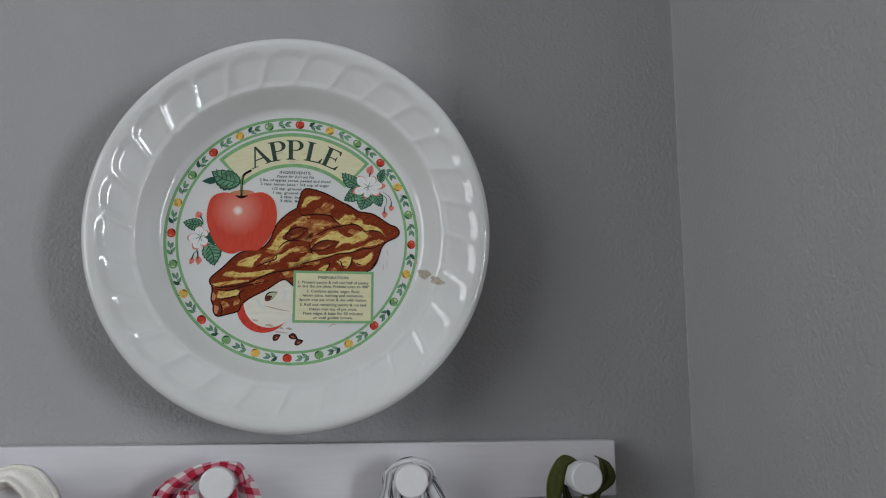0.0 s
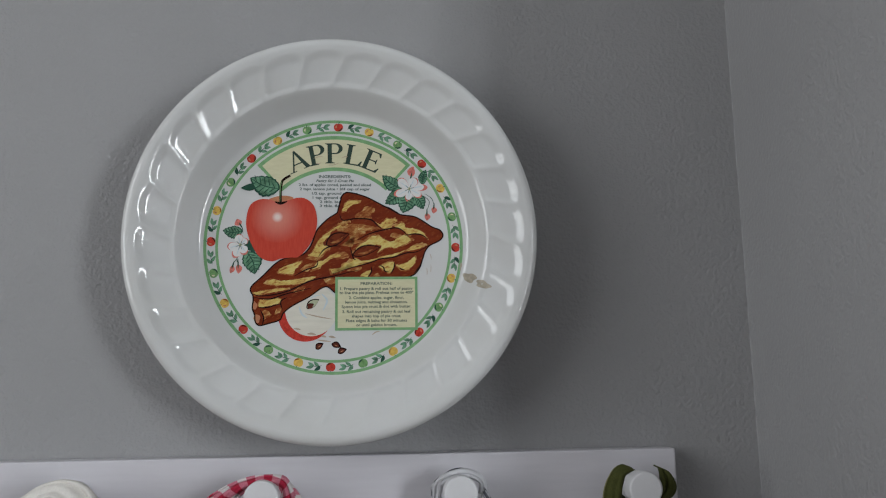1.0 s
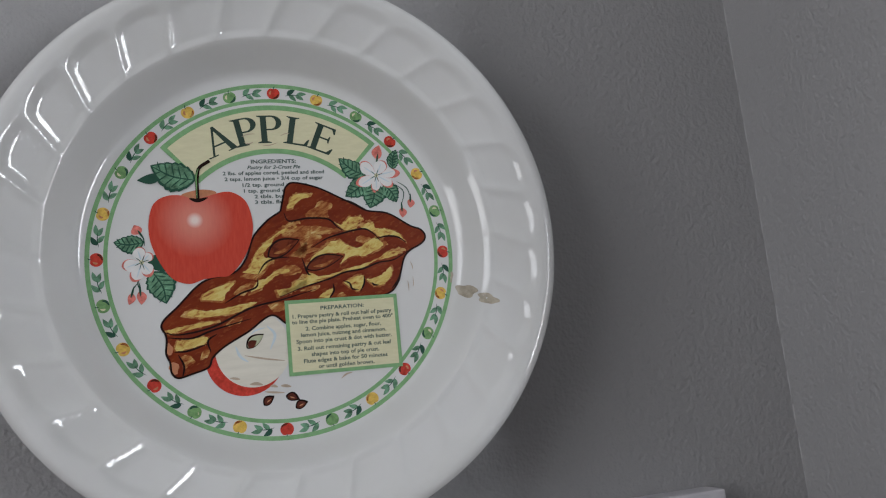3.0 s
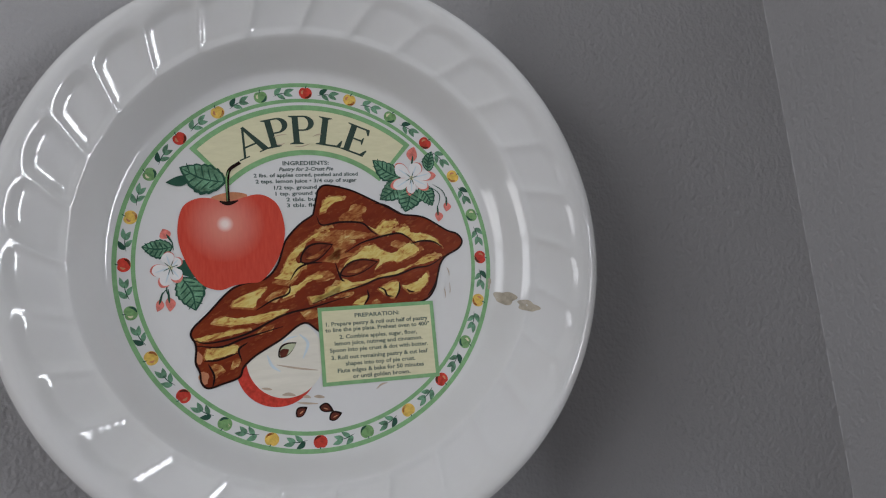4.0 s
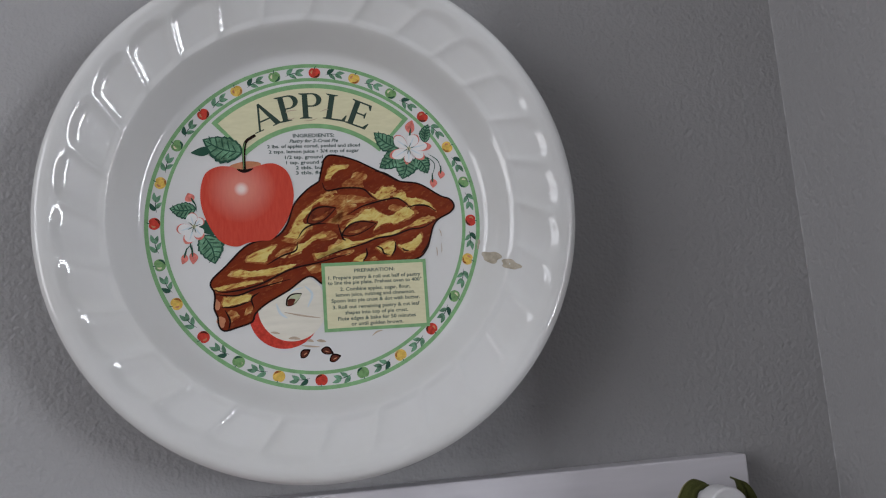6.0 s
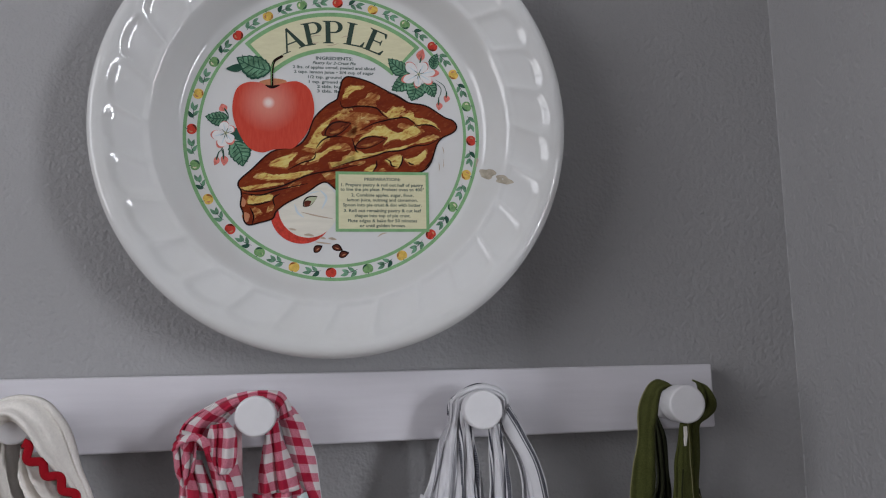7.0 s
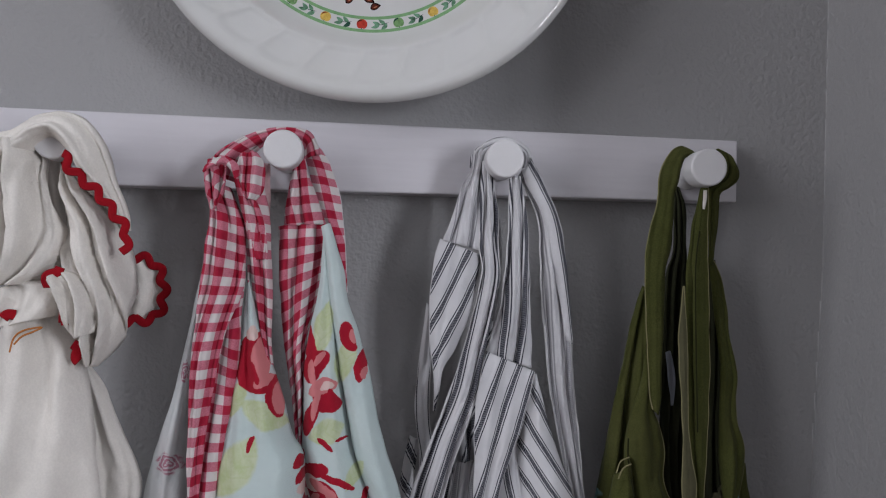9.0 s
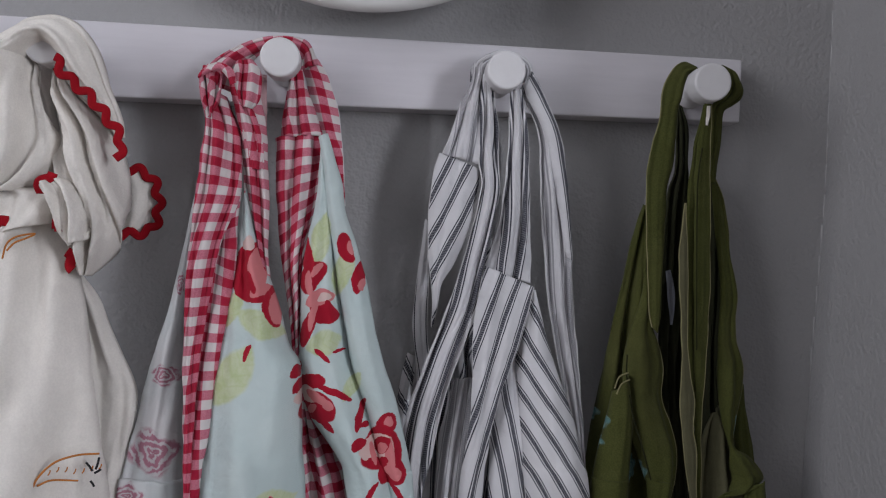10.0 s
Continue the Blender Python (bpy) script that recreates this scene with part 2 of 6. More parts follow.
def plain_cloth(name, base, spread=0.12):
    k = fabric(name)
    worn = k.mix(k.step(k.noise(38, 5, 0.65), 0.3, 0.7), [c * (1 - spread) for c in base], [c * (1 + spread) for c in base])
    k.colour(k.mix(k.step(k.noise(900, 2, 0.5), 0.35, 0.65, 0, 0.25), worn, [c * 0.75 for c in base]))
    return weave(k)


def stripe_cloth(name="striped_ticking", strength=1.0):
    k = fabric(name)
    uv = k.split(k.coord("UV"))
    u = uv[0]
    pitch = 0.0100
    d = k.math("MULTIPLY", k.math("ABSOLUTE", k.math("SUBTRACT", k.math("FRACT", k.math("DIVIDE", u, pitch)), 0.5)), pitch)
    twill = k.step(k.math("SINE", k.math("MULTIPLY", k.math("MULTIPLY_ADD", u, 0.8, uv[1]), math.tau / 0.0011)), -0.8, -0.3, 0.72, 1.0)
    core = k.math("MULTIPLY", k.step(d, 0.00094, 0.00110, 1, 0), twill)
    side = k.step(k.math("ABSOLUTE", k.math("SUBTRACT", d, 0.00182)), 0.00022, 0.00034, 1, 0)
    thread = k.step(k.noise(1500, 2, 0.5), 0.3, 0.55, 0.80 * strength, strength)
    mask = k.math("MULTIPLY", k.math("MAXIMUM", core, side), thread)
    ground = k.mix(k.step(k.noise(45, 4), 0.3, 0.7), (0.63, 0.62, 0.64), (0.56, 0.555, 0.58))
    k.colour(k.mix(mask, ground, (0.02, 0.022, 0.036)))
    return weave(k)


def gingham_cloth():
    k = fabric("red_gingham")
    uv = k.split(k.coord("UV"))
    size = 0.0100
    f = []
    for s in uv[:2]:
        d = k.math("ABSOLUTE", k.math("SUBTRACT", k.math("FRACT", k.math("DIVIDE", s, size)), 0.5))
        f.append(k.step(d, 0.238, 0.262))
    both = k.math("MULTIPLY", k.math("ADD", f[0], f[1]), 0.5)
    worn = k.noise(60, 4, 0.6)
    red = k.mix(k.step(worn, 0.3, 0.7), (0.31, 0.011, 0.034), (0.40, 0.022, 0.052))
    pink = k.mix(k.step(k.noise(1400, 2), 0.3, 0.7), (0.47, 0.125, 0.18), (0.56, 0.205, 0.26))
    low = k.mix(k.step(both, 0.0, 0.5), (0.62, 0.575, 0.57), pink)
    k.colour(k.mix(k.step(both, 0.5, 1.0), low, red))
    return weave(k)


def warped(k, wobble):
    w = k.split(k.noise(110, 4, 0.65, colour=True))
    p = k.split(k.coord())
    x = k.math("ADD", p[0], k.math("MULTIPLY", k.math("SUBTRACT", w[0], 0.5), wobble))
    z = k.math("ADD", p[2], k.math("MULTIPLY", k.math("SUBTRACT", w[1], 0.5), wobble))
    return x, z, w[2]


def roses(k, col, blots, inks, wobble=0.0045):
    """Prints roses at (x, z, half width, half height): ragged lobes with curled deep and pale strokes."""
    x, z, grit = warped(k, wobble)
    for i, (cx, cz, a, b) in enumerate(blots):
        pick = random.Random(i * 7 + 3)
        lobes, phase = pick.choice((4, 5, 6)), pick.uniform(0, 6)
        u, v = k.math("DIVIDE", k.math("SUBTRACT", x, cx), a), k.math("DIVIDE", k.math("SUBTRACT", z, cz), b)
        r = k.math("SQRT", k.math("ADD", k.math("MULTIPLY", u, u), k.math("MULTIPLY", v, v)))
        ang = k.math("ARCTAN2", v, u)
        rim = k.math("ADD", k.math("ADD", r, k.math("MULTIPLY", k.math("SINE", k.math("MULTIPLY_ADD", ang, lobes, phase)), 0.14)), k.math("MULTIPLY_ADD", grit, 0.16, -0.08))
        swirl = k.math("SINE", k.math("ADD", k.math("MULTIPLY_ADD", r, 17.0, k.math("MULTIPLY", k.math("SINE", k.math("MULTIPLY_ADD", ang, 3.0, phase)), 1.8)), k.math("MULTIPLY_ADD", grit, 14.0, phase)))
        ink = k.mix(k.step(swirl, -0.2, 0.25), inks[0], inks[1])
        ink = k.mix(k.step(swirl, 0.4, 0.8), ink, inks[2])
        col = k.mix(k.step(rim, 0.80, 1.03, 1, 0), col, ink)
    return col


def petals(k, col, rows, inks):
    """Rose petals printed one over another: x, z, half length, half width, degrees and which ink."""
    x, z, grit = warped(k, 0.0034)
    for cx, cz, a, b, deg, which in rows:
        ca, sa = math.cos(radians(deg)), math.sin(radians(deg))
        dx, dz = k.math("SUBTRACT", x, cx), k.math("SUBTRACT", z, cz)
        u = k.math("DIVIDE", k.math("MULTIPLY_ADD", dx, ca, k.math("MULTIPLY", dz, sa)), a)
        v = k.math("DIVIDE", k.math("MULTIPLY_ADD", dz, ca, k.math("MULTIPLY", dx, -sa)), b)
        bent = k.math("MULTIPLY_ADD", k.math("MULTIPLY", u, u), 0.35, k.math("SUBTRACT", v, 0.12))
        d = k.math("MULTIPLY_ADD", u, u, k.math("MULTIPLY", bent, bent))
        col = k.mix(k.step(d, 0.94, 1.04, 1, 0), col, inks[which])
    return col


def pale_leaves(k, col, blots, inks):
    """Soft watercolour leaves at (x, z, half length, half width, degrees)."""
    x, z, grit = warped(k, 0.004)
    for cx, cz, a, b, deg in blots:
        ca, sa = math.cos(radians(deg)), math.sin(radians(deg))
        dx, dz = k.math("SUBTRACT", x, cx), k.math("SUBTRACT", z, cz)
        u = k.math("DIVIDE", k.math("ADD", k.math("MULTIPLY", dx, ca), k.math("MULTIPLY", dz, sa)), a)
        v = k.math("DIVIDE", k.math("SUBTRACT", k.math("MULTIPLY", dz, ca), k.math("MULTIPLY", dx, sa)), b)
        lens = k.math("ADD", k.math("MULTIPLY", u, u), k.math("ABSOLUTE", v))
        rib = k.step(k.math("ABSOLUTE", k.math("SINE", k.math("MULTIPLY_ADD", u, 9.0, k.math("MULTIPLY", k.math("ABSOLUTE", v), -4.0)))), 0.1, 0.5)
        ink = k.mix(k.math("MULTIPLY", k.step(grit, 0.3, 0.7), k.math("MULTIPLY_ADD", rib, 0.4, 0.6)), inks[0], inks[1])
        col = k.mix(k.step(lens, 0.80, 1.0, 0.9, 0), col, ink)
    return col


LEAVES = [(-0.066, 1.306, 0.0200, 0.0105, 58), (-0.020, 1.323, 0.0110, 0.0075, 20), (-0.053, 1.333, 0.0150, 0.0075, -25), (-0.011, 1.362, 0.0150, 0.0060, 75), (-0.024, 1.378, 0.0170, 0.0060, 80), (-0.069, 1.340, 0.0150, 0.0055, 60), (-0.043, 1.242, 0.0140, 0.0080, 15), (-0.004, 1.300, 0.0090, 0.0045, 60)]
PETALS_A = [(-0.0613, 1.3689, 0.0074, 0.0062, 78, 0), (-0.0639, 1.3579, 0.014, 0.0062, 98, 0), (-0.0561, 1.3491, 0.0087, 0.0056, -2, 0), (-0.0563, 1.3618, 0.012, 0.0046, 95, 1), (-0.0541, 1.3504, 0.0056, 0.0031, 18, 1), (-0.0621, 1.3749, 0.0034, 0.004, -2, 2), (-0.059, 1.3545, 0.0062, 0.0019, 113, 0), (-0.0473, 1.3422, 0.011, 0.0046, 98, 0), (-0.046, 1.3413, 0.009, 0.0031, 98, 1), (-0.0315, 1.37, 0.013, 0.004, 110, 0), (-0.0275, 1.3586, 0.0099, 0.0062, 58, 0), (-0.0208, 1.3399, 0.0087, 0.0056, 148, 0), (-0.0283, 1.3318, 0.013, 0.0034, 70, 0), (-0.0229, 1.3472, 0.008, 0.0043, 18, 1)]
PETALS_B = [(-0.0205, 1.3476, 0.0043, 0.0022, 18, 2), (-0.0292, 1.3549, 0.0068, 0.0022, 98, 1), (-0.0267, 1.3373, 0.008, 0.0019, 78, 1), (-0.0252, 1.3623, 0.0049, 0.0019, 58, 1), (-0.0179, 1.3422, 0.0043, 0.0025, 118, 0), (-0.0267, 1.302, 0.0093, 0.004, 18, 0), (-0.0132, 1.2974, 0.011, 0.0019, -24, 0), (-0.0219, 1.2881, 0.0099, 0.0087, -2, 0), (-0.0276, 1.2947, 0.0062, 0.0049, -2, 2), (-0.0221, 1.2936, 0.0074, 0.0028, -32, 1), (-0.0207, 1.2875, 0.0056, 0.0028, -42, 0), (-0.0172, 1.2913, 0.0025, 0.0049, 38, 1), (-0.0249, 1.2874, 0.0037, 0.0019, 58, 1), (-0.0186, 1.2802, 0.0074, 0.0019, -32, 0)]
PETALS_C = [(-0.0338, 1.308, 0.0025, 0.0037, -2, 0), (-0.0206, 1.3165, 0.0056, 0.0015, -42, 0), (-0.0116, 1.3189, 0.0037, 0.00093, 8, 0), (-0.0592, 1.3182, 0.0049, 0.0015, 68, 0), (0.0157, 1.2815, 0.0056, 0.0049, -2, 0), (0.0166, 1.2821, 0.0028, 0.0028, -2, 1), (0.0194, 1.2557, 0.0074, 0.008, -2, 0), (0.0135, 1.2673, 0.011, 0.012, -2, 0), (0.0116, 1.2679, 0.0074, 0.0096, 98, 2), (0.0178, 1.2649, 0.0093, 0.0028, 98, 1), (0.0134, 1.2697, 0.0056, 0.0037, 58, 0), (0.0134, 1.2679, 0.0034, 0.0022, 58, 1), (0.0113, 1.2599, 0.0062, 0.0019, -22, 0), (0.0087, 1.2648, 0.0062, 0.0015, 108, 1)]
PETALS_D = [(0.0146, 1.2611, 0.0022, 0.0022, -2, 0), (0.0229, 1.244, 0.008, 0.0015, -52, 0), (0.0082, 1.2457, 0.0068, 0.0015, 58, 0), (0.0201, 1.2551, 0.0031, 0.0049, 58, 1), (0.0009, 1.2846, 0.0087, 0.0019, 78, 0), (0.0008, 1.2702, 0.0043, 0.0031, 28, 0), (0.0035, 1.2794, 0.0025, 0.0015, -2, 0), (-0.01, 1.3744, 0.0087, 0.004, 108, 0), (-0.0022, 1.3595, 0.0099, 0.0034, 80, 0), (-0.0076, 1.3745, 0.0043, 0.0015, 108, 1), (-0.0008, 1.3549, 0.0037, 0.0015, 80, 1), (-0.0419, 1.2421, 0.0025, 0.0043, 18, 1), (-0.0443, 1.2433, 0.0031, 0.0015, 68, 0)]
OLD_ROSES = [(-0.112, 1.258, 0.0150, 0.0125), (-0.108, 1.300, 0.0084, 0.0060), (-0.124, 1.234, 0.0096, 0.0072), (-0.102, 1.351, 0.0024, 0.0060)]


def floral_cloth():
    k = fabric("floral_cotton")
    ground = k.mix(k.step(k.noise(30, 4), 0.3, 0.7), (0.47, 0.56, 0.56), (0.53, 0.605, 0.60))
    leaves = pale_leaves(k, ground, LEAVES, ((0.43, 0.50, 0.24), (0.56, 0.60, 0.42)))
    k.colour(petals(k, leaves, PETALS_A + PETALS_B + PETALS_C + PETALS_D, ((0.34, 0.010, 0.026), (0.58, 0.19, 0.20), (0.63, 0.47, 0.44))))
    return weave(k)


def faded_cloth():
    k = fabric("faded_floral_reverse")
    ground = k.mix(k.step(k.noise(34, 4), 0.3, 0.7), (0.58, 0.63, 0.64), (0.66, 0.64, 0.65))
    k.colour(roses(k, ground, OLD_ROSES, ((0.42, 0.19, 0.25), (0.53, 0.40, 0.44), (0.60, 0.56, 0.58))))
    return weave(k)


def green_cloth():
    k = fabric("olive_cotton")
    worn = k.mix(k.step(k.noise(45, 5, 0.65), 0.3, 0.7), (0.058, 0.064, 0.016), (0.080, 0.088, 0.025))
    worn = k.mix(k.step(k.noise(1300, 2, 0.6), 0.38, 0.62, 0, 0.55), worn, (0.034, 0.040, 0.011))
    worn = k.mix(k.step(k.noise(14, 4, 0.6), 0.45, 0.75, 0, 0.35), worn, (0.105, 0.100, 0.040))
    spots = [(0.139, 1.281, 0.004, 0.005), (0.136, 1.270, 0.004, 0.005), (0.163, 1.249, 0.004, 0.008), (0.227, 1.276, 0.004, 0.010)]
    k.colour(roses(k, worn, spots, ((0.10, 0.20, 0.20), (0.16, 0.30, 0.29), (0.22, 0.36, 0.34)), 0.002))
    return weave(k)


CLOTH_GREEN, CLOTH_STRIPE, CLOTH_GINGHAM = green_cloth(), stripe_cloth(), gingham_cloth()
CLOTH_STRIPE_BACK = stripe_cloth("striped_ticking_reverse", 0.5)
CLOTH_FLORAL, CLOTH_FADED = floral_cloth(), faded_cloth()
CLOTH_WHITE = plain_cloth("cream_linen", (0.76, 0.72, 0.675), 0.06)
CLOTH_KHAKI = plain_cloth("khaki_reverse", (0.11, 0.105, 0.06))
# olive cotton darkened in its colour to stand for shade behind the straps
CLOTH_SHADE = plain_cloth("olive_painted_shade", (0.030, 0.032, 0.017))
SEAM = plain_cloth("dark_olive_thread", (0.020, 0.022, 0.008))
CLOTH_GREY = plain_cloth("grey_printed_lining", (0.20, 0.21, 0.24))
CLOTH_PINK = plain_cloth("pink_tape", (0.62, 0.40, 0.42))
RICKRACK = plain_cloth("red_braid", (0.29, 0.005, 0.012))
THREAD_ORANGE = plain_cloth("orange_thread", (0.46, 0.17, 0.04))
THREAD_GREEN = plain_cloth("green_thread", (0.05, 0.22, 0.12))
THREAD_BLACK = plain_cloth("black_thread", (0.02, 0.02, 0.022))
HEM = plain_cloth("cream_hem_thread", (0.24, 0.22, 0.115))
WHITE_HEM = plain_cloth("white_selvedge", (0.60, 0.59, 0.60))


def cloth(apron, name, material, rows, bulge=0.004, folds=1, amp=0.001, drop=0.0, turn=0.0, shift=(0.0, 0.0), hem="", thread=None, slant=0.0, crease=1.0):
    """A hanging width of cloth between two edges. Rows: left x and z, right x and z, distance from the wall."""
    rows = [tuple(r) for r in rows]
    if drop:
        a, b = np.array(rows[-2]), np.array(rows[-1])
        run = max(0.01, (a[1] + a[3] - b[1] - b[3]) / 2)
        step = (b - a) / run * drop * 0.5
        step[1] = step[3] = -drop * 0.5
        step[4] = 0
        c = b + step * np.array([0.6, 1, 0.6, 1, 1])
        rows += [tuple(c), tuple(c + step * np.array([0.5, 1, 0.5, 1, 1]))]
    line = glide(rows, 9)
    seed = (abs(hash_of(name)) % 97) * 0.37 + rows[0][0] * 31
    n = 26
    bm = bmesh.new()
    uvl = bm.loops.layers.uv.new("UVMap")
    grid, flat = [], []
    v = 0.0
    for i, (xl, zl, xr, zr, d) in enumerate(line):
        if i:
            v += math.hypot((xl + xr - line[i - 1][0] - line[i - 1][2]) / 2, (zl + zr - line[i - 1][1] - line[i - 1][3]) / 2)
        wide = math.hypot(xr - xl, zr - zl)
        row, frow = [], []
        for j in range(n + 1):
            s = j / n
            x, z = xl + (xr - xl) * s, zl + (zr - zl) * s
            drift = 0.5 * noise.noise(Vector((seed, v * 9, 0.3)))
            warp = s + 0.13 * noise.noise(Vector((s * 3.1, v * 11, seed + 5)))
            fold = math.sin(math.tau * (folds * (warp + slant * i / len(line)) + drift) + seed) + 0.45 * math.sin(math.tau * (folds * 2.3 * (warp + slant * i / len(line)) - 1.4 * drift) + 2 * seed)
            fold = math.copysign(abs(fold) ** 0.8, fold)
            size = min(1.0, wide / 0.02)
            ruck = crease * (noise.noise(Vector((x * 95 + seed, z * 38, seed))) * 0.0021 + noise.noise(Vector((x * 240, z * 120, seed))) * 0.0009)
            y = -(d + 1.5 * bulge * size * (0.45 - abs(2 * s - 1) ** 2.6) + amp * 1.5 * size * fold + ruck * size)
            edge = 0.0007 * noise.noise(Vector((seed + 3 * (j > n / 2), z * 70, 0))) * (abs(2 * s - 1) > 0.9)
            row.append(bm.verts.new((x + edge, min(y, -0.002), z)))
            frow.append(((s - 0.5) * wide, v))
        grid.append(row)
        flat.append(frow)
    ca, sa = math.cos(radians(turn)), math.sin(radians(turn))
    for i in range(len(grid) - 1):
        for j in range(n):
            face = bm.faces.new((grid[i][j], grid[i + 1][j], grid[i + 1][j + 1], grid[i][j + 1]))
            for loop, (p, q) in zip(face.loops, ((i, j), (i + 1, j), (i + 1, j + 1), (i, j + 1))):
                a, b = flat[p][q]
                loop[uvl].uv = (a * ca - b * sa + shift[0], a * sa + b * ca + shift[1])
    lefts, rights = [tuple(r[0].co) for r in grid], [tuple(r[-1].co) for r in grid]
    bmesh.ops.recalc_face_normals(bm, faces=bm.faces)
    ob = part(name, bm, material, apron)
    thick = ob.modifiers.new("thickness", "SOLIDIFY")
    thick.thickness, thick.offset = 0.0009, 0.0
    for side in hem:
        rim = [[Vector((x, y - 0.0002, z)) for x, y, z in row] for row in (lefts if side == "L" else rights,)][0]
        tube = bmesh.new()
        last = None
        for i, c in enumerate(rim):
            ring = [tube.verts.new(c + Vector((0.00042 * math.cos(a), -0.0005 * math.sin(a), 0))) for a in (0, 1.05, 2.1, 3.14, 4.2, 5.24)]
            if last:
                for q in range(6):
                    tube.faces.new((last[q], last[(q + 1) % 6], ring[(q + 1) % 6], ring[q]))
            last = ring
        part("hem", tube, thread or HEM, ob, "pale stitched hem edge")
    return ob


def hash_of(word):
    return sum((i + 1) * ord(c) for i, c in enumerate(word))


def apron(name, peg_x, label):
    ob = thing(name, (peg_x, -0.03, 1.484), label, "apron", "aprons on the peg rail")
    bpy.context.view_layer.update()
    return ob


green_apron = apron("apron", 0.1955, "olive green cotton apron with turquoise motifs hanging from a peg")
striped_apron = apron("apron", 0.0755, "white apron with navy ticking stripes, hanging gathered from a peg")
floral_apron = apron("apron", -0.050, "pale blue rose-print apron with red gingham straps, hanging from a peg")
white_apron = apron("apron", -0.174, "knotted cream linen apron with red rickrack trim on a peg")

# rear widths of the green apron, with the shade of the gaps painted in
cloth(green_apron, "lining", CLOTH_SHADE, [(0.1881, 1.4684, 0.1908, 1.472, 0.018), (0.1883, 1.4544, 0.1957, 1.4565, 0.019), (0.1879, 1.4299, 0.1965, 1.4303, 0.02), (0.1825, 1.4122, 0.1961, 1.4128, 0.021), (0.1815, 1.3775, 0.1958, 1.378, 0.022), (0.1808, 1.3255, 0.1969, 1.326, 0.023), (0.1819, 1.2911, 0.198, 1.2914, 0.024), (0.1845, 1.2636, 0.2006, 1.2639, 0.025), (0.1874, 1.2286, 0.2017, 1.2287, 0.026)], bulge=0.001, folds=3, amp=0.003, drop=0.15, crease=0.6)
cloth(green_apron, "lining", CLOTH_SHADE, [(0.2098, 1.4241, 0.2156, 1.4243, 0.018), (0.2099, 1.396, 0.2193, 1.3964, 0.019), (0.2103, 1.361, 0.2226, 1.3614, 0.02), (0.2103, 1.3261, 0.2229, 1.3265, 0.021), (0.2089, 1.2913, 0.2262, 1.2916, 0.022), (0.2069, 1.26, 0.2329, 1.2604, 0.023), (0.2061, 1.2281, 0.2339, 1.2284, 0.024)], bulge=0.001, folds=3, amp=0.003, drop=0.15, crease=0.6)
cloth(green_apron, "tag", CLOTH_GREY, [(0.18, 1.3675, 0.1827, 1.3683, 0.033), (0.181, 1.359, 0.1852, 1.3592, 0.033), (0.1829, 1.3472, 0.1864, 1.3473, 0.033), (0.1845, 1.3354, 0.1852, 1.3354, 0.033)], bulge=0.001, folds=1, amp=0.001)
cloth(green_apron, "side_panel", CLOTH_GREEN, [(0.1661, 1.407, 0.1687, 1.4037, 0.03), (0.1623, 1.3956, 0.1699, 1.3959, 0.0304), (0.1583, 1.3802, 0.1705, 1.3807, 0.0307), (0.1547, 1.3631, 0.171, 1.3637, 0.0311), (0.1493, 1.3393, 0.1719, 1.34, 0.0315), (0.1459, 1.3121, 0.1729, 1.3128, 0.0319), (0.142, 1.285, 0.174, 1.2857, 0.0323), (0.1386, 1.258, 0.175, 1.2585, 0.0326), (0.1345, 1.2303, 0.176, 1.2307, 0.033)], bulge=0.004, folds=1.5, amp=0.0025, drop=0.2, crease=0.6)
cloth(green_apron, "side_panel", CLOTH_GREEN, [(0.2332, 1.2988, 0.2364, 1.2989, 0.022), (0.2328, 1.2848, 0.2386, 1.285, 0.0225), (0.2325, 1.2692, 0.2415, 1.2711, 0.023), (0.2321, 1.257, 0.2445, 1.2572, 0.0235), (0.2324, 1.2284, 0.2477, 1.2286, 0.024)], bulge=0.003, folds=1, amp=0.001, drop=0.15, crease=0.5)
cloth(green_apron, "reverse_panel", CLOTH_KHAKI, [(0.2135, 1.2806, 0.2183, 1.2866, 0.029), (0.2097, 1.2706, 0.2244, 1.276, 0.0307), (0.2063, 1.2521, 0.2288, 1.2558, 0.0323), (0.203, 1.2313, 0.2355, 1.2316, 0.034)], bulge=0.004, folds=2.5, amp=0.003, drop=0.15, crease=0.8)
cloth(green_apron, "front_panel", CLOTH_GREEN, [(0.1661, 1.3672, 0.1686, 1.3656, 0.038), (0.1637, 1.3505, 0.1695, 1.344, 0.04), (0.1576, 1.3339, 0.1706, 1.3336, 0.042), (0.1538, 1.3208, 0.1747, 1.324, 0.044), (0.1533, 1.3079, 0.1776, 1.3111, 0.046), (0.1546, 1.2951, 0.1762, 1.2949, 0.048), (0.1573, 1.2792, 0.1816, 1.278, 0.05), (0.1613, 1.2634, 0.1854, 1.2637, 0.052), (0.1663, 1.2477, 0.1835, 1.2446, 0.054), (0.1677, 1.2379, 0.181, 1.2381, 0.056)], bulge=0.004, folds=1, amp=0.0012, drop=0.2, hem='R', crease=0.5)
cloth(green_apron, "pocket", CLOTH_GREEN, [(0.1465, 1.2973, 0.1544, 1.3073, 0.05), (0.1436, 1.2875, 0.1563, 1.2943, 0.052), (0.1403, 1.2749, 0.1573, 1.2801, 0.054), (0.137, 1.2608, 0.1566, 1.2644, 0.056), (0.1343, 1.2485, 0.1556, 1.2488, 0.058), (0.1322, 1.2388, 0.1544, 1.2391, 0.06)], bulge=0.008, folds=1, amp=0.001, drop=0.2, crease=0.5)
